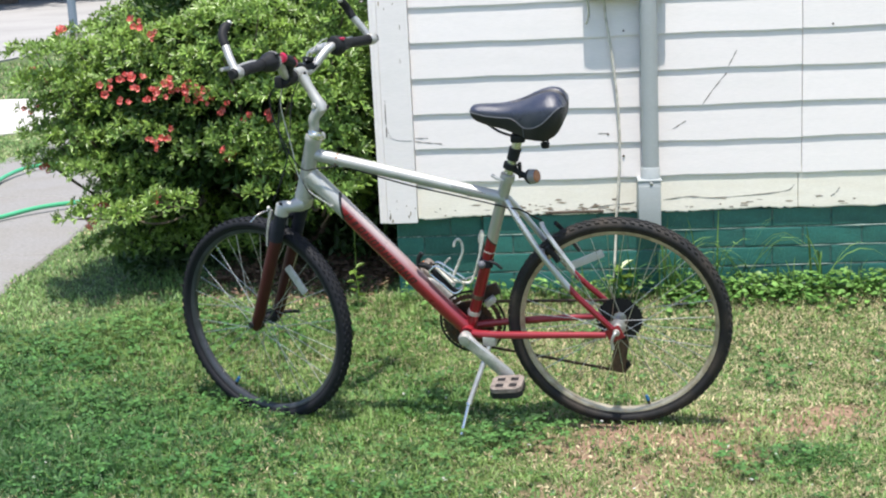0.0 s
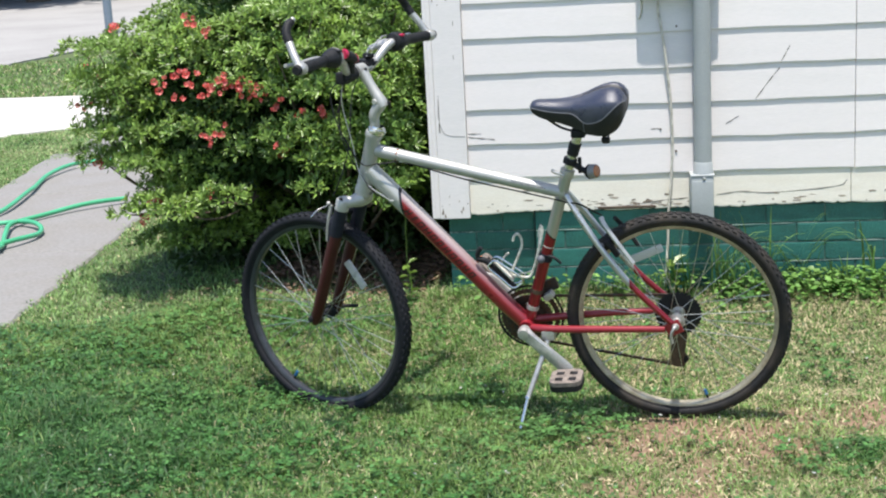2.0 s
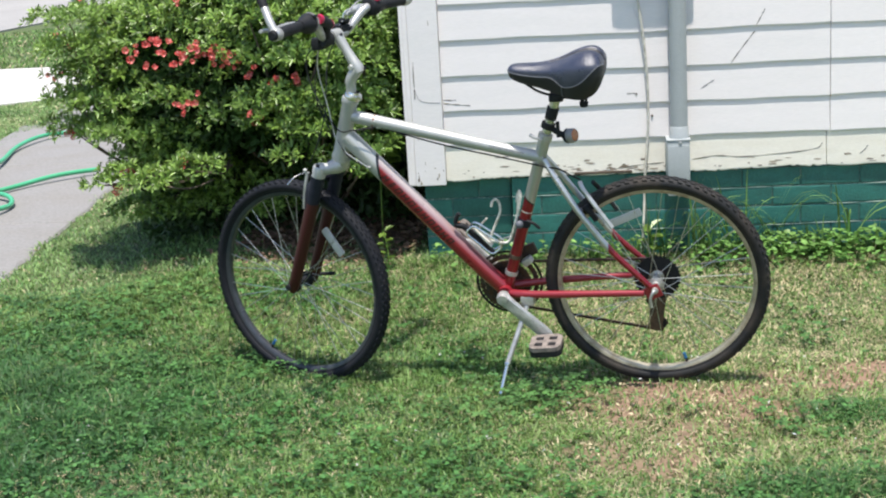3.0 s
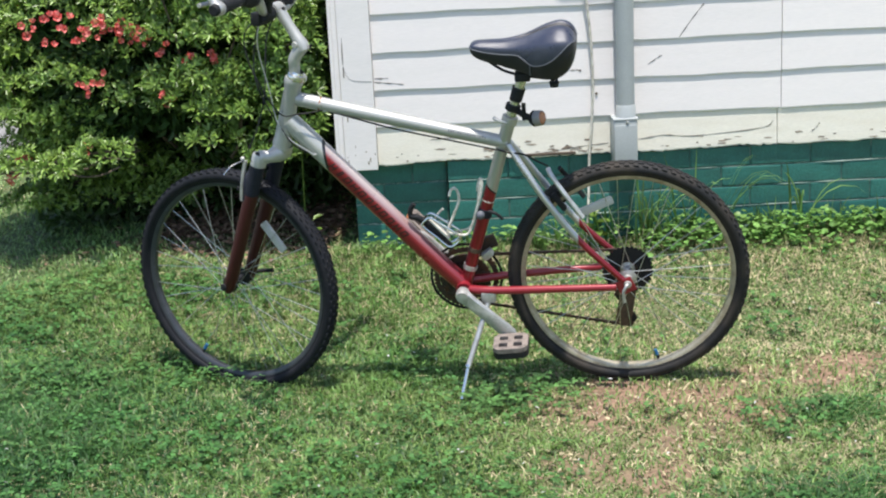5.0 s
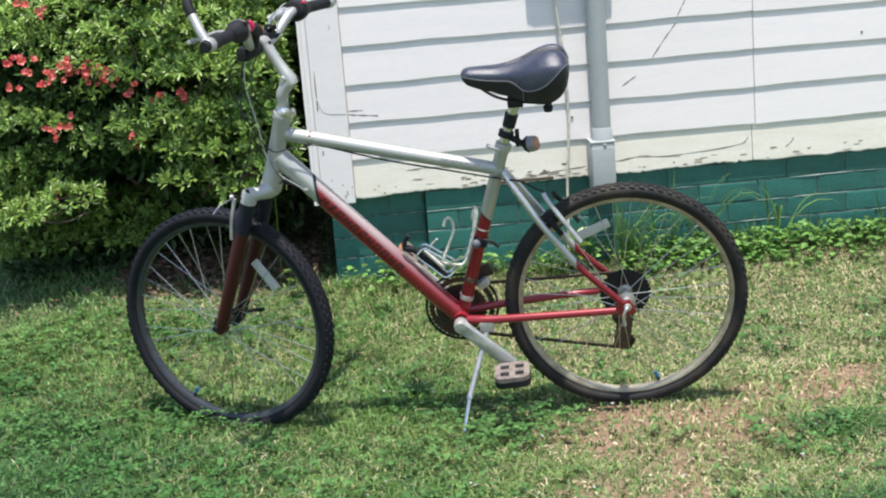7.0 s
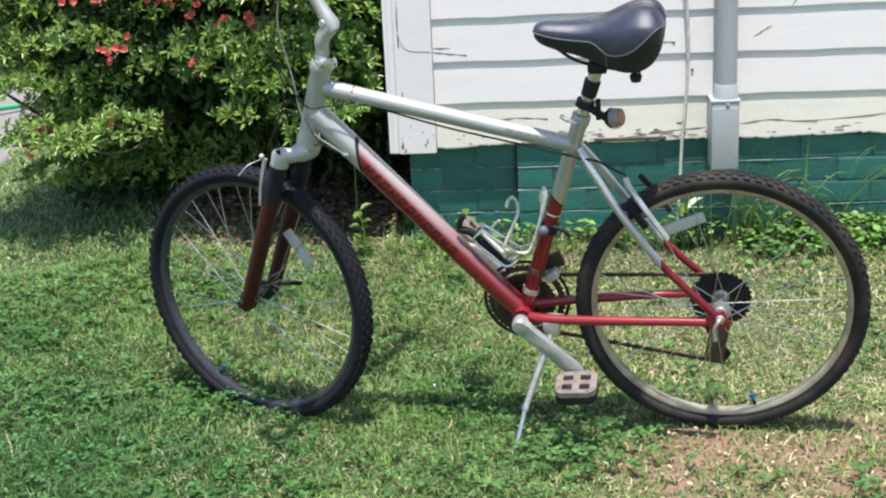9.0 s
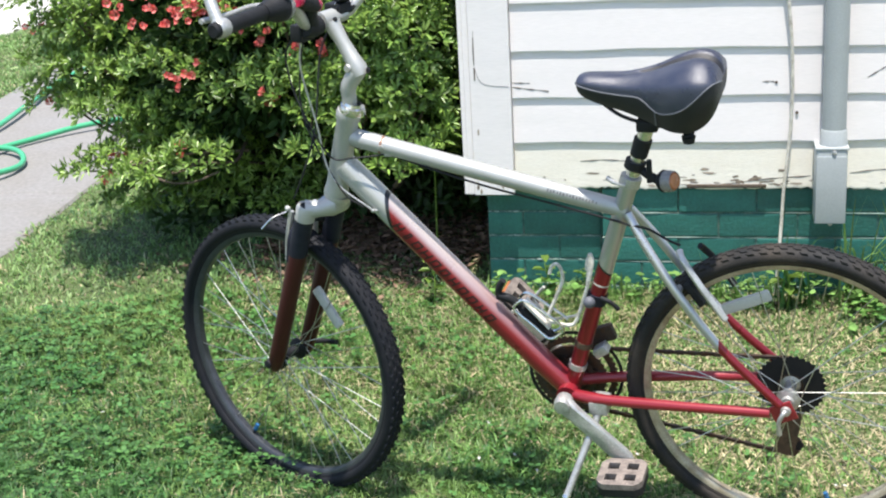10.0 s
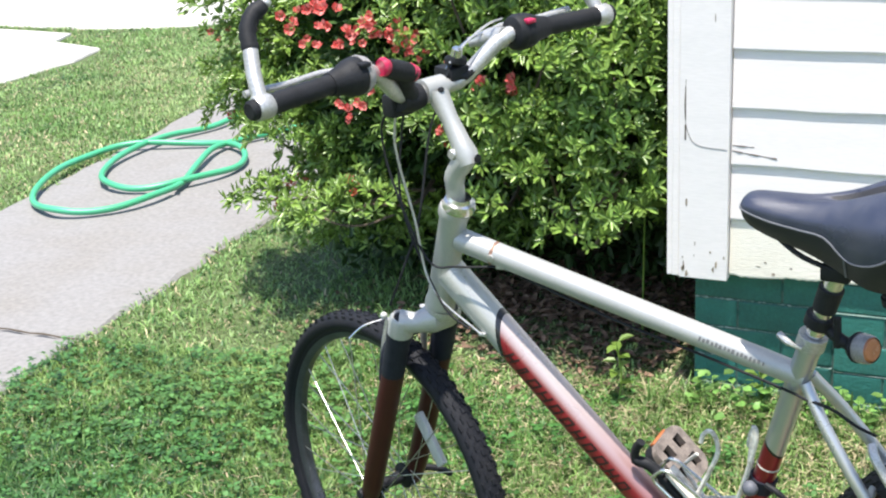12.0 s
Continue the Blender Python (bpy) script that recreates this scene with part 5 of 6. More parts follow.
def build_extras():
    ks = part("kickstand", Shape().tube([(0.374, 0.04, 0.262), (0.378, 0.052, 0.24), (0.428, 0.137, 0.105)], [0.010, 0.008, 0.0075], 12), M["alloy"], bike, "grey metal kickstand")
    part("kick_mount", Shape().box((0.372, 0.03, 0.268), (0.04, 0.05, 0.03), None, 0.006), M["alloy"], ks)
    part("kick_foot", Shape().tube([(0.4265, 0.134, 0.109), (0.429, 0.138, 0.103), (0.429, 0.139, 0.102), (0.446, 0.182, 0.03)], [0.0095, 0.0095, 0.006, 0.0055], 12), M["chrome"], ks, "thin extended stand foot")
    # bottle cage of bent wire and its clamp on the seat tube
    hook = [(0.466, 0.004, 0.546), (0.462, 0.002, 0.56), (0.452, 0.0, 0.567), (0.443, 0.0, 0.555), (0.442, 0.0, 0.529), (0.456, 0.002, 0.494), (0.468, 0.004, 0.466), (0.475, 0.008, 0.444), (0.45, 0.012, 0.438), (0.423, 0.014, 0.439), (0.409, 0.013, 0.463), (0.394, 0.014, 0.509), (0.381, 0.014, 0.554), (0.376, 0.012, 0.582), (0.38, 0.008, 0.596), (0.387, 0.006, 0.58), (0.39, 0.006, 0.56)]
    cage = part("bottle_cage", Shape().tube(bend(hook, 5), 0.0037, 8), M["cage"], bike, "bent white wire bottle cage")
    part("cage_tongue", Shape().tube([(0.39, 0.01, 0.53), (0.384, 0.01, 0.56), (0.381, 0.01, 0.585), (0.381, 0.009, 0.598)], [0.003, 0.0065, 0.007, 0.004], 10, flat=0.6), M["cage"], cage)
    back = [(0.473, 0.006, 0.444), (0.472, -0.012, 0.433), (0.495, -0.03, 0.44), (0.514, -0.036, 0.462), (0.505, -0.036, 0.478), (0.49, -0.035, 0.494)]
    part("cage_wire", Shape().tube(bend(back, 5), 0.003, 8), M["cage"], cage)
    part("cage_wire", Shape().tube(bend([(0.472, -0.012, 0.433), (0.44, -0.02, 0.436), (0.412, -0.014, 0.455), (0.392, -0.012, 0.52)], 5), 0.003, 8), M["cage"], cage)
    part("clamp", Shape().tube([(0.3705, 0, 0.508), (0.3765, 0, 0.486)], 0.0205, 18), M["navy"], cage, "blue-grey band clamp on the seat tube")
    part("clamp_knob", Shape().ball((0.384, 0.022, 0.497), 0.012, 7), M["stitch"], cage)
    part("strap_end", Shape().tube(bend([(0.362, 0.016, 0.505), (0.342, 0.022, 0.5), (0.326, 0.02, 0.484)], 4), 0.0045, 8), M["black"], cage)
    part("tie", Shape().tube([(0.3628, 0, 0.5325), (0.3636, 0, 0.53)], 0.0174, 16), M["cage"], cage)
    loop = [(0.543, 0.471), (0.532, 0.483), (0.518, 0.488), (0.485, 0.466), (0.452, 0.442), (0.442, 0.428), (0.45, 0.416), (0.474, 0.404), (0.505, 0.432), (0.537, 0.461)]
    d = Vector((-0.664, 0, -0.748))
    rot = Matrix((d, LF, d.cross(LF))).transposed()
    br = part("pump_bracket", Shape().box((0.50, 0, 0.43), (0.1, 0.024, 0.012), rot, 0.003), M["black"], bike, "black and chrome bracket on the down tube")
    for w in (0.016, -0.016):
        part("bracket_wire", Shape().tube(bend([*((x, w, z) for x, z in loop), (0.543, w, 0.471)], 4), 0.0032, 8), M["chrome"], br, "chromed wire loop")
    part("bracket_plate", Shape().box((0.497, 0, 0.452), (0.075, 0.03, 0.004), rot, 0.0015), M["cage"], br)
    part("bracket_hook", Shape().tube(bend([(0.532, 0.006, 0.47), (0.553, 0.008, 0.487), (0.572, 0.01, 0.493), (0.571, 0.01, 0.512), (0.561, 0.01, 0.528)], 4), [0.009] * 9 + [0.007] * 8, 10), M["black"], br)
    for s in (1, -1):
        arm = part("rear_brake_arm", Shape().tube(bend([(0.112, 0.07 * s, 0.505), (0.15, 0.068 * s, 0.56), (0.19 - (0 if s > 0 else 0.02), 0.058 * s, 0.618 - (0 if s > 0 else 0.03)), (0.2 - (0 if s > 0 else 0.025), 0.045 * s, 0.635 - (0 if s > 0 else 0.035))], 4), 0.0052, 8, flat=1.3), M["alloy"] if s > 0 else M["black"], bike, "metal rim brake arm" if s > 0 else "black rim brake arm")
        part("brake_pad", Shape().box((0.175, 0.03 * s, 0.535), (0.014, 0.018, 0.055), Matrix.Rotation(radians(35), 3, "Y"), 0.003), M["black"], arm)
    part("brake_cable", Shape().tube(bend([(0.3, 0.024, 0.672), (0.26, 0.03, 0.668), (0.225, 0.03, 0.648), (0.202, 0.02, 0.632)], 6), 0.0026, 6), M["black"], bike)
    part("top_cable", Shape().tube(bend([(0.77, 0.012, 0.796), (0.6, 0.014, 0.743), (0.45, 0.014, 0.706), (0.33, 0.02, 0.679), (0.3, 0.024, 0.672)], 5), 0.0022, 6), M["black"], bike)


build_frame()
build_fork()
build_cockpit()
build_saddle()
build_drive()
build_extras()

# ---- lawn ----
def blades(xy, h, w, bend_by, seg=1):
    """Corner and face arrays of grass blades rooted at xy."""
    n = len(xy)
    z = ground_z(xy[:, 0], xy[:, 1])
    base = np.column_stack([xy, z])
    a = rng.uniform(0, 2 * np.pi, n)
    side = np.column_stack([np.cos(a), np.sin(a), np.zeros(n)]) * (w / 2)[:, None]
    b = a + np.pi / 2 + rng.uniform(-0.7, 0.7, n)
    lean = np.column_stack([np.cos(b), np.sin(b), np.zeros(n)]) * (h * bend_by)[:, None]
    rise = np.column_stack([np.zeros(n), np.zeros(n), h])
    v = np.empty((n, 5, 3))
    v[:, 0], v[:, 1] = base - side, base + side
    mid = base + rise * 0.6 + lean * 0.35
    v[:, 2], v[:, 3] = mid + side * 0.8, mid - side * 0.8
    v[:, 4] = base + rise * (1 - 0.25 * np.clip(bend_by, 0, 1.2))[:, None] + lean
    i = np.arange(n)[:, None] * 5
    return v.reshape(-1, 3), i + [0, 1, 2, 3], i + [3, 2, 4]


def scatter(x0, x1, y0, y1, density):
    n = int((x1 - x0) * (y1 - y0) * density)
    return np.column_stack([rng.uniform(x0, x1, n), rng.uniform(y0, y1, n)])


def on_lawn(p):
    x, y = p[:, 0], p[:, 1]
    edge = 0.05 * wave(x, y, 5, 21) + 0.035 * wave(x, y, 19, 22)
    path = (x < -1.98 - 0.05 * np.clip(y - 1.1, 0, 6) + edge) & (x > -2.91 - 0.11 * np.clip(y - 1.1, 0, 2.8) + edge) & (y < 6.97) & (y > -7.6)
    drive = np.zeros(len(x), bool)
    px, py = x + 0.8 * edge, y + 0.5 * edge
    for (x0, y0), (x1, y1) in zip(DRIVE, DRIVE[1:] + DRIVE[:1]):
        if y0 != y1:
            drive ^= ((y0 > py) != (y1 > py)) & (px < x0 + (x1 - x0) * (py - y0) / (y1 - y0))
    house = (x > -0.24) & (y > 1.13)
    road = (y > 12.2 + 0.9 * (x + 6.4) * (x > -6.4) + 0.19 * (x + 6.4) * (x < -6.4))
    return ~(path | drive | house | road)


def lawn(name, areas, label, tall, wide, main="grass"):
    pts = np.concatenate([scatter(*a) for a in areas])
    pts = pts[on_lawn(pts)]
    k = bare(pts[:, 0], pts[:, 1])
    k = np.maximum(0.78 * k, 0.9 * np.exp(-(((pts[:, 0] + 0.72) / 0.62) ** 2 + ((pts[:, 1] - 2.12) / 0.66) ** 2) ** 2))
    pts = pts[rng.uniform(0, 1, len(pts)) > k]
    lush = 0.75 + 0.3 * wave(pts[:, 0], pts[:, 1], 2.4, 31) + 0.35 * wave(pts[:, 0], pts[:, 1], 11, 33)
    # extra straw beyond the path, only to brighten the far lawn
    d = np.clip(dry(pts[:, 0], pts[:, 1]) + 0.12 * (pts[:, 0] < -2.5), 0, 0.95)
    green = np.exp(-((pts[:, 0] - 0.9) / 0.3) ** 2 - ((pts[:, 1] + 0.82) / 0.18) ** 2) + np.exp(-((pts[:, 0] - 1.04) / 0.18) ** 2 - ((pts[:, 1] + 0.3) / 0.15) ** 2)
    d = d * (1 - 0.9 * np.clip(green, 0, 1))
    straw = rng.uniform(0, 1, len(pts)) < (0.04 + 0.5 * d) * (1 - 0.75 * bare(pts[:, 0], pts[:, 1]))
    near_wall = 1 + 0.9 * np.exp(-((pts[:, 1] - 1.06) / 0.1) ** 2) * (pts[:, 0] > -0.3)
    h = tall * rng.uniform(0.45, 1.15, len(pts)) * np.clip(lush, 0.4, 1.45) * near_wall * (1 - 0.3 * d)
    h[straw] *= 0.75
    h *= 1 + 0.7 * (1 - smooth01(-1.4, -0.4, pts[:, 0])) * (1 - smooth01(-0.2, 0.7, pts[:, 1])) + 0.5 * np.exp(-((pts[:, 0] - 1.04) / 0.18) ** 2 - ((pts[:, 1] + 0.3) / 0.14) ** 2) + 0.6 * np.exp(-((pts[:, 0] - 0.9) / 0.28) ** 2 - ((pts[:, 1] + 0.82) / 0.17) ** 2)
    by = rng.uniform(0.15, 1.7, len(pts))
    by[straw] += 0.8
    w = wide * rng.uniform(0.6, 1.2, len(pts))
    v, q, t = blades(pts, h, w, by)
    # its last term paints the front left lawn's shade with dark blades
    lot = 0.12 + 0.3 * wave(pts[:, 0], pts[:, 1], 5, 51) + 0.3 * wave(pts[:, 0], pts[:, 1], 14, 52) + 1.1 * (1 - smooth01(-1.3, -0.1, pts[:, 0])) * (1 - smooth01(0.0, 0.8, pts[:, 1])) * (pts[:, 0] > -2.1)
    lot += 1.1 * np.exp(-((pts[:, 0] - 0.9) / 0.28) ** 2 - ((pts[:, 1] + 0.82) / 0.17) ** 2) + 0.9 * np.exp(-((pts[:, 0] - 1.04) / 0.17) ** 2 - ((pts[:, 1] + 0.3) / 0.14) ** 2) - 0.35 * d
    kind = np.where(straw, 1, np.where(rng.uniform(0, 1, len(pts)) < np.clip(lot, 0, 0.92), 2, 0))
    bulk(name, v, q, t, [M[main], M["straw"], M["dark_blades"]], np.concatenate([kind, kind]), label, "grass")


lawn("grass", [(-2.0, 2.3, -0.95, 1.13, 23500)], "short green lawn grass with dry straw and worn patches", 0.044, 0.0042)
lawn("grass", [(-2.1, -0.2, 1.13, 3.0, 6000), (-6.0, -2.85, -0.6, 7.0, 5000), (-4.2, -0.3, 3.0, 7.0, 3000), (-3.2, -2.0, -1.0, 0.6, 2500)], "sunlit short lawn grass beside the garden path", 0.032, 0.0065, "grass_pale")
lawn("grass", [(-9, -0.3, 7.0, 20.0, 700), (-9, -2, -3, 2.2, 300), (-2.5, 4.5, -3.6, -0.95, 1500), (2.3, 4.5, -0.95, 1.1, 1500), (-9, 9, -9, -3.6, 420), (4.5, 9, -3.6, 8, 420), (-9, -3.0, -3.6, -0.6, 420), (-2.1, -0.3, 3, 12, 500)], "short mown lawn grass", 0.06, 0.014)


def clover():
    pts = np.concatenate([scatter(-2.05, 2.2, -0.95, 1.1, 5200)])
    x, y = pts[:, 0], pts[:, 1]
    # clover thickens to the left, where its dark leaves also carry shade
    k = np.clip(0.2 + 0.14 * wave(x, y, 3.3, 41) + 0.3 * wave(x, y, 13, 43) - 0.25 * dry(x, y) + (0.1 + 0.1 * (1 - smooth01(-0.3, 0.5, y))) * (1 - smooth01(-1.4, -0.3, x)), 0.02, 0.5) * (1 - bare(x, y))
    # this thick dark clump stands in for the bicycle's shadow on the grass
    k = np.maximum(k, 0.9 * np.exp(-((x - 0.2) / 0.16) ** 2 - ((y + 0.12) / 0.12) ** 2))
    k = np.maximum(k, 0.5 * np.exp(-((x - 0.95) / 0.15) ** 2 - ((y + 0.37) / 0.12) ** 2))
    k = np.maximum(k, 0.4 * np.exp(-((x - 0.85) / 0.25) ** 2 - ((y + 0.88) / 0.14) ** 2))
    pts = pts[(rng.uniform(0, 1, len(pts)) < k) & on_lawn(pts)]
    n = len(pts)
    c = np.column_stack([pts, ground_z(pts[:, 0], pts[:, 1]) + rng.uniform(0.016, 0.048, n)])
    r = rng.uniform(0.0045, 0.011, n)
    a0 = rng.uniform(0, 6.28, n)
    v = np.empty((n, 3, 5, 3))
    for j in range(3):
        a = a0 + 2.094 * j
        d = np.column_stack([np.cos(a), np.sin(a), rng.uniform(-0.25, 0.35, n)])
        s = np.column_stack([-np.sin(a), np.cos(a), rng.uniform(-0.3, 0.3, n)])
        v[:, j, 0] = c
        v[:, j, 1] = c + (d * 0.75 + s * 0.62) * r[:, None]
        v[:, j, 2] = c + (d * 1.45 + s * 0.5) * r[:, None]
        v[:, j, 3] = c + (d * 1.45 - s * 0.5) * r[:, None]
        v[:, j, 4] = c + (d * 0.75 - s * 0.62) * r[:, None]
    i = np.arange(n * 3)[:, None] * 5
    bulk("clover", v.reshape(-1, 3), i + [1, 2, 3, 4], i + [0, 1, 4], [M["clover"]], None, "low green clover leaves in the lawn", "clover")


clover()


def leaf_arrays(p, d, up, length, width, fold=0.25, droop=0.15):
    """Folded pointed leaves at p, along d."""
    n = len(p)
    d = d / np.linalg.norm(d, axis=1)[:, None]
    s = np.cross(d, up)
    s /= np.linalg.norm(s, axis=1)[:, None] + 1e-9
    u = np.cross(s, d)
    L, W = length[:, None], width[:, None]
    v = np.empty((n, 6, 3))
    v[:, 0] = p
    v[:, 1] = p + d * L * 0.38 + s * W * 0.46 + u * W * fold
    v[:, 2] = p + d * L * 0.75 + s * W * 0.40 + u * W * (fold - droop)
    v[:, 3] = p + d * L - u * W * droop * 2
    v[:, 4] = p + d * L * 0.75 - s * W * 0.40 + u * W * (fold - droop)
    v[:, 5] = p + d * L * 0.38 - s * W * 0.46 + u * W * fold
    i = np.arange(n)[:, None] * 6
    return v.reshape(-1, 3), np.concatenate([i + [0, 1, 2, 3], i + [0, 3, 4, 5]])


def weeds():
    """Broad low leaves and small plants along the foot of the wall."""
    n = 3600
    x = np.concatenate([rng.uniform(0.75, 2.4, n), rng.uniform(-0.2, 0.75, n // 9)])
    y = np.concatenate([1.08 - np.abs(rng.normal(0, 0.085, n)), 1.09 - np.abs(rng.normal(0, 0.05, n // 9))])
    keep = rng.uniform(0, 1, len(x)) < np.clip(0.55 + 0.6 * wave(x, y, 6, 61), 0.05, 1)
    x, y = x[keep], y[keep]
    m = len(x)
    p = np.column_stack([x, y, ground_z(x, y) + rng.uniform(0.012, 0.075, m) * smooth01(0.8, 1.05, y) + 0.012])
    a = rng.uniform(0, 6.28, m)
    d = np.column_stack([np.cos(a), np.sin(a), rng.uniform(-0.1, 0.5, m)])
    v, q = leaf_arrays(p, d, np.tile([0.0, 0.0, 1.0], (m, 1)) + rng.normal(0, 0.25, (m, 3)), rng.uniform(0.015, 0.032, m), rng.uniform(0.012, 0.027, m), 0.1, 0.05)
    bulk("weeds", v, q, [], [M["weed"]], None, "low broad-leaved green weeds along the house wall", "weeds")


weeds()


def tuft(x, y, count, long, name="grass_tuft", label="tuft of long arching grass at the wall", spread=0.05):
    s = Shape()
    r = random.Random(int(x * 100) + count)
    for _ in range(count):
        a, L = r.uniform(0, 6.28), long * r.uniform(0.6, 1.1)
        bx, by = x + r.uniform(-spread, spread), y - abs(r.uniform(0, spread * 0.7))
        bz = float(ground_z(np.array(bx), np.array(by)))
        out = r.uniform(0.25, 1.0)
        dx, dy = math.cos(a), -abs(math.sin(a)) * 0.5
        pts = []
        for k in range(7):
            t = k / 6
            pts.append(Vector((bx + dx * out * L * t ** 1.4 * 0.8, by + dy * out * L * t * 0.5, bz + L * (t * (1.25 - 0.15 * out) - 0.75 * out * t ** 3))))
        w = r.uniform(0.003, 0.0055)
        v, f = [], []
        for k, p in enumerate(pts):
            half = w * (1 - (k / 6) ** 2 * 0.92)
            v += [p + Vector((-dy, dx, 0.2)).normalized() * half, p - Vector((-dy, dx, 0.2)).normalized() * half]
            if k:
                f.append((2 * k - 2, 2 * k - 1, 2 * k + 1, 2 * k))
        s.add(v, f)
    return solid(name, s, M["grass"] if count % 2 else M["clover"], label, "grass tuft", "tufts of long grass at the wall", "stuff")


for x, y, c, L in ((0.62, 1.06, 26, 0.24), (0.78, 1.07, 31, 0.3), (0.9, 1.08, 21, 0.3), (1.05, 1.09, 15, 0.36), (0.45, 1.07, 17, 0.2), (1.3, 1.09, 9, 0.34), (0.3, 1.08, 13, 0.14), (1.7, 1.08, 11, 0.2), (0.15, 1.07, 19, 0.1), (0.0, 1.1, 15, 0.09), (0.38, 1.05, 21, 0.11), (0.52, 1.05, 23, 0.14), (1.18, 1.06, 21, 0.16), (1.45, 1.05, 23, 0.14), (1.6, 1.06, 19, 0.16)):
    tuft(x, y, c, L)


def sapling(x, y, h, leaves, length, label):
    base = float(ground_z(np.array(x), np.array(y)))
    ob = thing("sapling", label, "plant")
    part("stem", Shape().tube(bend([(x, y, base - 0.01), (x + 0.008, y, base + h * 0.5), (x - 0.004, y, base + h)], 4), [0.0025] * 8 + [0.0012], 6), M["leaf"], ob)
    r = random.Random(int(x * 991))
    v, f = [], []
    for k in range(leaves):
        a = k * 2.4 + r.uniform(-0.3, 0.3)
        p = np.array([[x, y, base + h * (0.35 + 0.65 * k / max(1, leaves - 1))]])
        d = np.array([[math.cos(a), math.sin(a), r.uniform(0.1, 0.7)]])
        lv, lq = leaf_arrays(p, d, np.array([[0.0, 0.1, 1.0]]), np.array([length * r.uniform(0.7, 1.1)]), np.array([length * 0.55]))
        part("leaf", Shape().add([tuple(q) for q in lv], [tuple(int(i) for i in q) for q in lq]), M["leaf"], ob)


sapling(0.60, 1.03, 0.13, 9, 0.06, "young yellow-green weed seedling before the wall")
sapling(-0.05, 1.09, 0.11, 7, 0.045, "young green weed seedling beside the brick pier")
sapling(0.05, 1.09, 0.09, 6, 0.03, "small green weed beside the brick pier")
sapling(-0.36, 1.02, 0.16, 9, 0.045, "slender green azalea sucker shoot beside the brick pier")
sapling(-0.42, 1.42, 1.02, 8, 0.1, "tall yellow-green seedling growing up through the azalea")


def loose_bits():
    """Fallen leaves under the shrub, chips and straw on the worn earth."""
    def flakes(name, x, y, size, lift, mat, label, category):
        n = len(x)
        p = np.column_stack([x, y, ground_z(x, y) + rng.uniform(0.004, lift, n)])
        a = rng.uniform(0, 6.28, n)
        d = np.column_stack([np.cos(a), np.sin(a), rng.uniform(-0.3, 0.4, n)])
        v, q = leaf_arrays(p, d, np.tile([0.0, 0.0, 1.0], (n, 1)) + rng.normal(0, 0.3, (n, 3)), size * rng.uniform(0.6, 1.4, n), size * rng.uniform(0.25, 0.6, n), 0.15, 0.1)
        bulk(name, v, q, [], [mat], None, label, category)

    n = 3600
    x, y = np.concatenate([rng.normal(-0.5, 0.3, 900), rng.uniform(-1.0, -0.28, n - 900)]), np.concatenate([rng.normal(1.34, 0.16, 900), 1.44 + np.abs(rng.normal(0, 0.35, n - 900))])
    k = (y > 0.98) & ((x < -0.27) | (y < 1.08)) & (x > -1.4)
    flakes("leaf_litter", x[k], y[k], 0.032, 0.02, M["litter"], "reddish brown dead leaves beside the brick pier", "leaf litter")
    pts = scatter(0.0, 1.9, -0.8, 0.2, 1300)
    b = bare(pts[:, 0], pts[:, 1])
    pts = pts[rng.uniform(0, 1, len(pts)) < 0.12 + 0.35 * b]
    flakes("straw_litter", pts[:, 0], pts[:, 1], 0.017, 0.012, M["straw"], "pale chips and straw on the worn earth", "litter")
    pts = scatter(0.0, 1.9, -0.95, 0.3, 700)
    pts = pts[rng.uniform(0, 1, len(pts)) < 0.1 + 0.6 * bare(pts[:, 0], pts[:, 1])]
    flakes("leaf_crumbs", pts[:, 0], pts[:, 1], 0.014, 0.009, M["litter"], "small brown leaf crumbs on the worn earth", "litter")
    pts = scatter(-1.6, 1.9, -0.7, 0.5, 26)
    flakes("fallen_petals", pts[:, 0], pts[:, 1], 0.012, 0.05, M["reflector"], "small pale fallen petals on the lawn", "petals")


loose_bits()

# ---- azalea ----
petal = Shape()
for j in range(5):
    a = 2 * math.pi * j / 5
    d, s = Vector((math.cos(a), math.sin(a), 0)), Vector((-math.sin(a), math.cos(a), 0))
    zz = Vector((0, 0, 1))
    o = len(petal.v)
    petal.add([d * 0.002 - zz * 0.012, d * 0.009 + s * 0.005, d * 0.009 - s * 0.005, d * 0.017 + s * 0.0115 + zz * 0.013, d * 0.017 - s * 0.0115 + zz * 0.013, d * 0.024 + zz * 0.018],
              [(0, 2, 4, 5, 3, 1)])
BLOSSOM = mesh_of(petal, "blossom", M["petal"], False)


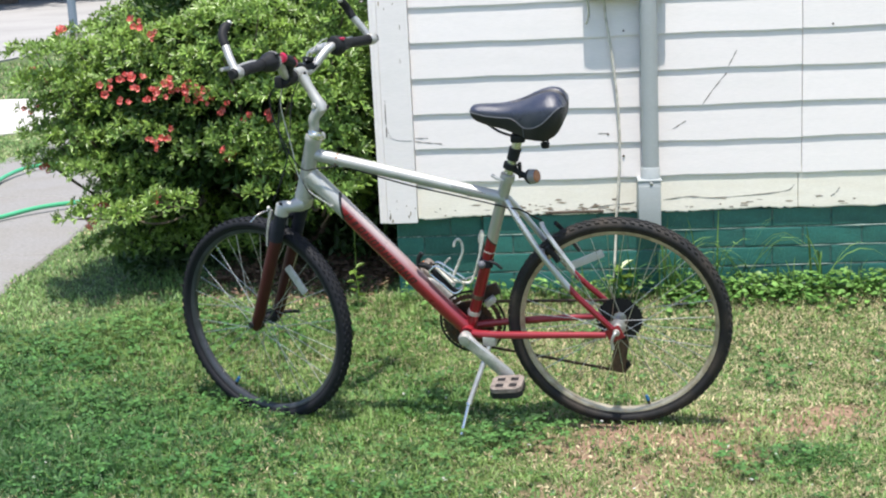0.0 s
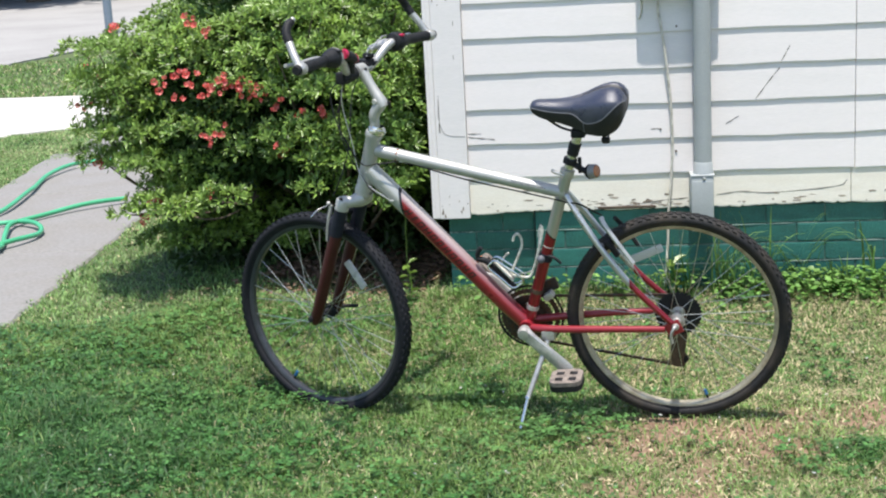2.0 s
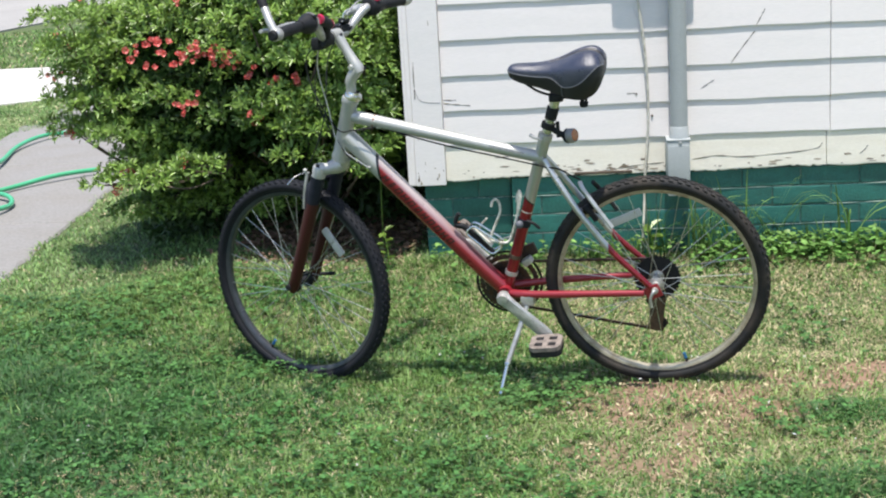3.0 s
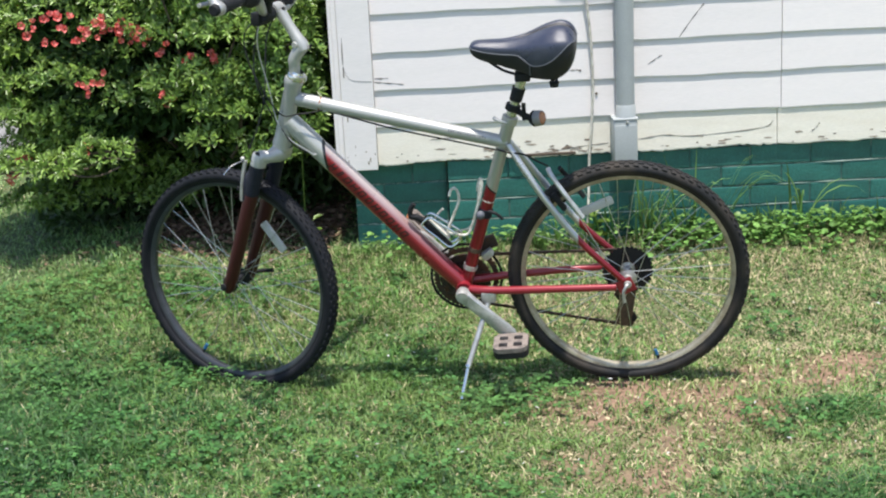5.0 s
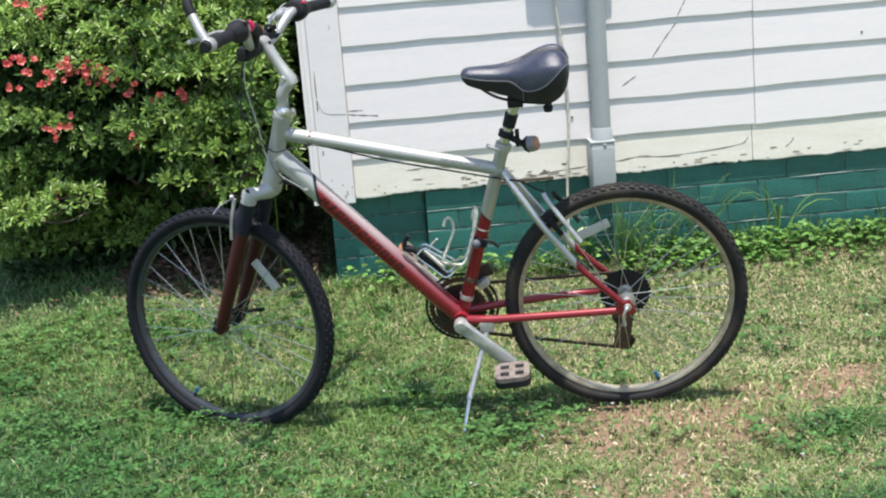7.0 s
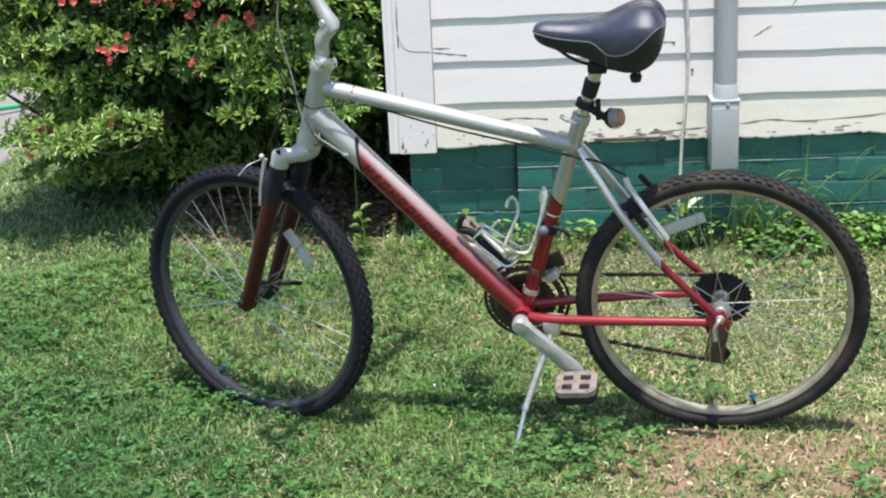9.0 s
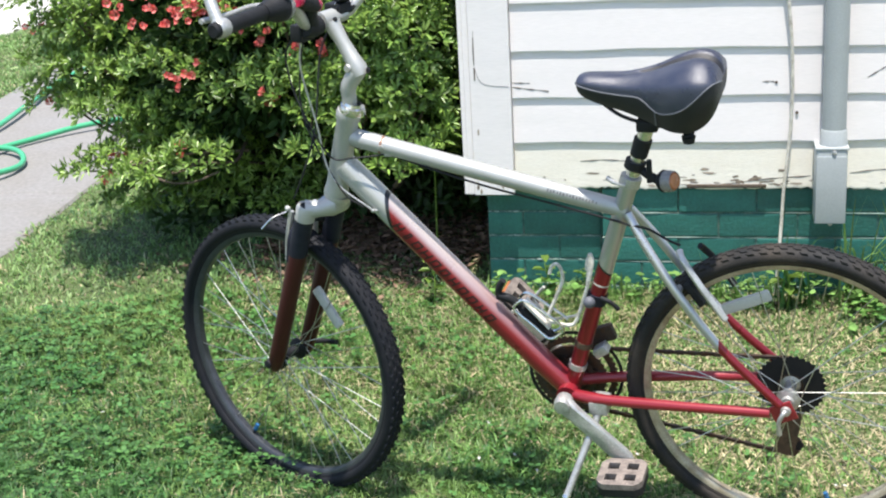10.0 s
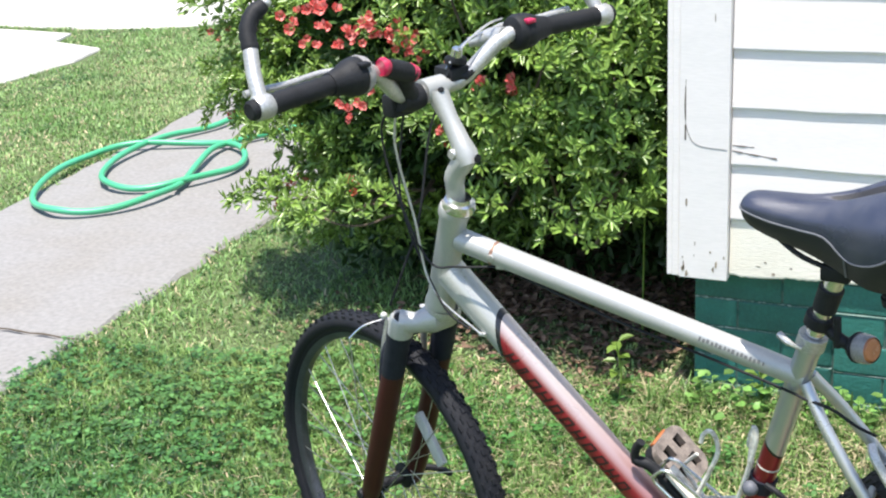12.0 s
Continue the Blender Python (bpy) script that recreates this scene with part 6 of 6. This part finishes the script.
def azalea(label, centre, radii, clumps, per, blooms, extra, seed, floor, solid_at):
    """Azalea: forked limbs, rosettes of pointed leaves on uneven clumps, blossoms."""
    r = np.random.default_rng(seed)
    rr = random.Random(seed)
    shrub = thing("azalea_shrub", label, "shrub")
    C, R = np.array(centre), np.array(radii)
    # clump centres on the crown
    cl = []
    while len(cl) < clumps:
        d = r.normal(size=3)
        d /= np.linalg.norm(d)
        c = C + d * R * r.uniform(0.7, 1.0)
        if c[2] > floor(c[0], c[1]) and not solid_at(c):
            cl.append((c, r.uniform(0.085, 0.165)))
    cl += [(np.array(e[:3]), e[3]) for e in extra]
    # limbs
    root = np.array([centre[0] + 0.05, centre[1] + 0.05, 0.0])
    for k in range(9):
        a = 2 * math.pi * k / 9
        p0 = root + [0.09 * math.cos(a), 0.09 * math.sin(a), -0.02]
        c = cl[(k * 7) % len(cl)][0]
        mid = p0 * 0.45 + c * 0.55 + [0, 0, -0.12]
        part("limb", Shape().tube(bend([p0, (p0 + mid) / 2 + Vector((0.02, 0.01, 0.05)), mid, c], 4), [0.02 * (1 - 0.07 * i) for i in range(13)], 7), M["bark"], shrub)
    for k, (c, q) in enumerate(cl):
        if k % 2 == 0 or k >= clumps:
            s = root * 0.3 + c * 0.7 + [0, 0.05, 0.12 if c[2] < 0.5 else -0.05]
            part("twig", Shape().tube(bend([s, (s + c) / 2 + Vector((rr.uniform(-0.04, 0.04), rr.uniform(-0.04, 0.04), -0.03)), c], 4), [0.007, 0.0065, 0.006, 0.0055, 0.005, 0.0045, 0.004, 0.0035, 0.003], 5), M["bark"], shrub)
    P, N, dark = [], [], []
    for c, q in cl:
        n = int(per * (q / 0.17) ** 2)
        d = r.normal(size=(n, 3))
        d /= np.linalg.norm(d, axis=1)[:, None]
        d[:, 2] = np.where(d[:, 2] < -0.1, -d[:, 2], d[:, 2])
        rad = q * r.uniform(0.7, 1.12, n)
        pts = c + d * rad[:, None] * [1.25, 1.25, 0.55]
        P.append(pts)
        N.append(d * 0.7 + (pts - C) / R * 0.5 + [0, -0.08, 0.6])
    P, N = np.concatenate(P), np.concatenate(N)
    ok = np.array([not solid_at(p) and p[2] > 0.12 for p in P])
    P, N = P[ok], N[ok]
    N /= np.linalg.norm(N, axis=1)[:, None]
    k = 8
    m = len(P)
    axis = np.repeat(N, k, 0)
    t1 = np.cross(axis, r.normal(size=(m * k, 3)))
    t1 /= np.linalg.norm(t1, axis=1)[:, None]
    tilt = r.uniform(0.15, 1.0, m * k)[:, None]
    d = t1 * (1 - 0.45 * tilt) + axis * tilt * 0.85
    pos = np.repeat(P, k, 0) + t1 * 0.004
    v, f = leaf_arrays(pos, d, axis, r.uniform(0.019, 0.036, m * k), r.uniform(0.0064, 0.0102, m * k))
    bulk("leaves", v, f, [], [M["leaf"]], None, "small pointed glossy green leaves in rosettes", "", shrub)
    # inner leaves, with their shade put into a darker leaf colour
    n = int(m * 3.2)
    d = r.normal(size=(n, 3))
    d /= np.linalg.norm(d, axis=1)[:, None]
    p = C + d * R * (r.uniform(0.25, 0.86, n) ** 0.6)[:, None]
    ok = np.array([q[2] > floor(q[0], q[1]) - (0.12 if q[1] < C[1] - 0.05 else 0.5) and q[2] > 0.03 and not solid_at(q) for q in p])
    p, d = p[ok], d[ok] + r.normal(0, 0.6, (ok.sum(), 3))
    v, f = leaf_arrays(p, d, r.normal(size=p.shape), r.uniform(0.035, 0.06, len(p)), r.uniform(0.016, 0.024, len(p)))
    bulk("inner_leaves", v, f, [], [M["leaf_dark"]], None, "inner leaves coloured dark for the crown's shade", "", shrub)
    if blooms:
        # dark leaf mass added for the shade under the crown
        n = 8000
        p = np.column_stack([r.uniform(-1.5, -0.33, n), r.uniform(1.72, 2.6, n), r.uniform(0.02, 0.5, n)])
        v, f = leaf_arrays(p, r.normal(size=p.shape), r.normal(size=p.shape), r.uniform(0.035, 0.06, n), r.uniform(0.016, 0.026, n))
        bulk("low_leaves", v, f, [], [M["leaf_dark"]], None, "added low leaves coloured dark for the shade under the shrub", "", shrub)
    for x, y, z in blooms:
        for _ in range(rr.choice((3, 4, 5))):
            o = new("blossom", BLOSSOM)
            o.parent = shrub
            c = Vector((x, y, z)) + Vector((rr.uniform(-0.03, 0.03), rr.uniform(-0.03, 0.03), rr.uniform(-0.022, 0.028)))
            o.matrix_basis = Matrix.Translation(c) @ Euler((radians(rr.uniform(20, 95)), radians(rr.uniform(-30, 30)), radians(rr.uniform(-50, 50)))).to_matrix().to_4x4() @ Matrix.Scale(rr.uniform(0.42, 0.72), 4)
    return shrub


def house_at(p):
    return (p[0] > -0.31 and p[1] > 1.07) or (p[1] < 1.02 and p[0] > -0.5)


def low_edge(x, y):
    """How low the foliage hangs."""
    return 0.36 + 0.06 * math.sin(x * 5) - 0.08 * (x < -1.3) + 0.22 * math.exp(-((x + 0.95) / 0.17) ** 2)


BLOOMS = ((-1.71, 1.68, 0.91), (-1.62, 1.75, 1.08), (-1.18, 1.38, 1.12), (-1.13, 1.33, 1.08), (-1.31, 1.28, 0.89), (-1.17, 1.23, 0.91), (-1.12, 1.22, 0.87), (-1.06, 1.21, 0.875), (-0.99, 1.2, 0.885),
          (-0.965, 1.2, 0.855), (-0.92, 1.2, 0.87), (-0.95, 1.21, 0.905), (-0.89, 1.19, 0.85), (-0.83, 1.19, 0.81), (-0.75, 1.2, 0.78), (-0.66, 1.21, 0.76), (-1.06, 1.19, 0.725), (-0.84, 1.2, 0.64), (-1.68, 1.6, 0.53),
          (-1.13, 1.27, 0.465), (-1.73, 1.62, 0.77), (-1.24, 1.25, 0.845), (-1.12, 1.2, 0.685), (-1.43, 1.46, 0.39), (-1.47, 1.42, 0.33), (-1.22, 1.27, 0.935), (-1.04, 1.21, 0.91))
SPRIGS = [(-1.4, 1.3, 0.42, 0.09), (-1.5, 1.36, 0.38, 0.07), (-1.08, 1.2, 0.45, 0.1), (-1.24, 1.2, 0.42, 0.09), (-0.5, 1.14, 0.44, 0.07), (-0.7, 1.17, 0.49, 0.08)]
dice = random.Random(61)
# the flank beside the house corner, from the skirt to the top
for k in range(16):
    z = 0.5 + 0.052 * k
    SPRIGS.append((-0.41 + dice.uniform(-0.03, 0.03), 1.17 + 0.05 * (k % 3) + 0.1 * (z > 1.0), z, 0.1))
for k in range(6):
    SPRIGS.append((-0.4, 1.5 + 0.08 * k, 0.62 + 0.14 * k, 0.1))
# the low skirt, then the rounded shoulder between corner and middle
for k in range(18):
    SPRIGS.append((-1.46 + 0.042 * k + dice.uniform(-0.03, 0.03), 1.64 + 0.07 * (k % 3), (0.2, 0.33, 0.26)[(k // 2) % 3], 0.1))
for k in range(10):
    SPRIGS.append((-0.55 - 0.032 * k + dice.uniform(-0.04, 0.04), 1.2 + 0.1 * (k % 2), (0.6, 0.7, 0.85, 1.0, 1.14)[k % 5], 0.13))
# the flank over the path
for k in range(16):
    SPRIGS.append((-1.42 - 0.022 * k + dice.uniform(-0.03, 0.03), 1.47 + 0.04 * (k % 8), 0.56 + 0.11 * (k % 5), 0.14 - 0.004 * k))
azalea("broad azalea shrub with small green leaves and coral-red blossoms", (-0.93, 1.93, 0.74), (0.74, 0.68, 0.58), 205, 128, BLOOMS, SPRIGS, 12, low_edge, house_at)
azalea("dark azalea shrub behind the house corner", (-0.75, 3.35, 0.75), (0.85, 0.7, 0.75), 60, 34, (), (), 15, lambda x, y: 0.3, lambda p: p[0] > -0.31)


# low drooping branch with bare wood
br = thing("fallen_branch", "bare brown azalea branch drooping towards the path", "branch")
part("wood", Shape().tube(bend([(-1.0, 1.45, 0.42), (-1.14, 1.34, 0.44), (-1.27, 1.32, 0.42), (-1.4, 1.31, 0.4), (-1.5, 1.35, 0.38)], 5), [0.005 - 0.00018 * i for i in range(21)], 7), M["bark"], br)
part("wood", Shape().tube(bend([(-1.04, 1.28, 0.40), (-1.1, 1.22, 0.385), (-1.17, 1.2, 0.39), (-1.25, 1.21, 0.42)], 5), 0.003, 6), M["bark"], br)


# ---- hose, post and distance ----
HOSE = ((-2.25, 3.55), (-2.5, 3.32), (-2.66, 3.0), (-2.6, 2.7), (-2.51, 2.41), (-2.55, 2.18), (-2.7, 2.04), (-2.84, 2.05), (-3.0, 2.2), (-3.12, 2.56), (-3.1, 2.83), (-2.9, 2.95), (-2.66, 3.01), (-2.48, 2.86),
        (-2.44, 2.66), (-2.55, 2.43), (-2.71, 2.35), (-2.86, 2.43), (-2.98, 2.68), (-2.97, 3.05), (-2.87, 3.35), (-2.93, 3.9), (-3.02, 4.4), (-2.95, 4.8), (-2.75, 4.9), (-2.6, 4.7))
hose_line = bend([(x, y, 0.024) for x, y in HOSE], 8)
hose_line = [p + Vector((0, 0, 0.012 * (0.5 + 0.5 * math.sin(i * 0.39)))) for i, p in enumerate(hose_line)]
solid("garden_hose", Shape().tube(hose_line, 0.0125, 10), M["hose"], "bright green garden hose coiled on the concrete path", "hose")
post = thing("sign_post", "blue-grey metal post beside the road", "post")
part("pole", Shape().lathe([(0.0001, 0), (0.06, 0), (0.06, 2.6), (0.05, 2.63), (0.0001, 2.64)], (-6.45, 16.0, 0), (0, 0, 1), 16), M["post"], post)
part("footing", Shape().lathe([(0.0001, 0.08), (0.1, 0.08), (0.12, 0)], (-6.45, 16.0, 0), (0, 0, 1), 16), M["concrete"], post)


def far_tree(x, y, h, seed):
    r = np.random.default_rng(seed)
    t = thing("tree", "dark leafy tree beyond the road", "tree", "trees beyond the road")
    part("trunk", Shape().tube(bend([(x, y, -0.1), (x + 0.1, y, h * 0.3), (x - 0.1, y + 0.1, h * 0.6), (x, y, h * 0.9)], 4), [0.28, 0.26, 0.24, 0.22, 0.2, 0.17, 0.14, 0.12, 0.1, 0.08, 0.06, 0.05, 0.04], 9), M["bark"], t)
    for k in range(6):
        a = 1.05 * k
        part("limb", Shape().tube([(x, y, h * (0.25 + 0.08 * k)), (x + math.cos(a) * h * 0.2, y + math.sin(a) * h * 0.2, h * (0.4 + 0.08 * k))], [0.09, 0.03], 6), M["bark"], t)
    n = 2600
    c = np.array([x, y, h * 0.55])
    lumps = c + r.normal(size=(22, 3)) * [h * 0.22, h * 0.2, h * 0.2]
    p = lumps[r.integers(0, 22, n)] + r.normal(size=(n, 3)) * h * 0.075
    p[:, 2] = np.clip(p[:, 2], 0.25, None)
    v, f = leaf_arrays(p, r.normal(size=(n, 3)), r.normal(size=(n, 3)), r.uniform(0.3, 0.55, n), r.uniform(0.2, 0.4, n))
    bulk("crown", v, f, [], [M["far_leaf"]], None, "", "", t)


for i, (x, y, h) in enumerate(((-11.5, 26.5, 6), (-15, 25, 7), (-19, 24, 6), (-8, 30, 7), (-23, 22, 7), (-4, 36, 8), (-28, 21, 6), (0.5, 38, 8), (-33, 18, 7))):
    far_tree(x, y, h, 100 + i)
n = 9000
hx = rng.uniform(-40, 12, n)
hy = 32 + 0.28 * hx * (hx < 0) + rng.uniform(0, 2.5, n) + 0.3 * hx * (hx > 0)
v, f = leaf_arrays(np.column_stack([hx, hy, rng.uniform(0.1, 2.6, n) * rng.uniform(0.6, 1.0, n)]), rng.normal(size=(n, 3)), rng.normal(size=(n, 3)), rng.uniform(0.35, 0.6, n), rng.uniform(0.3, 0.5, n))
bulk("hedge", v, f, [], [M["far_leaf"]], None, "dark green hedge and woods beyond the road", "hedge")


build_foundation()
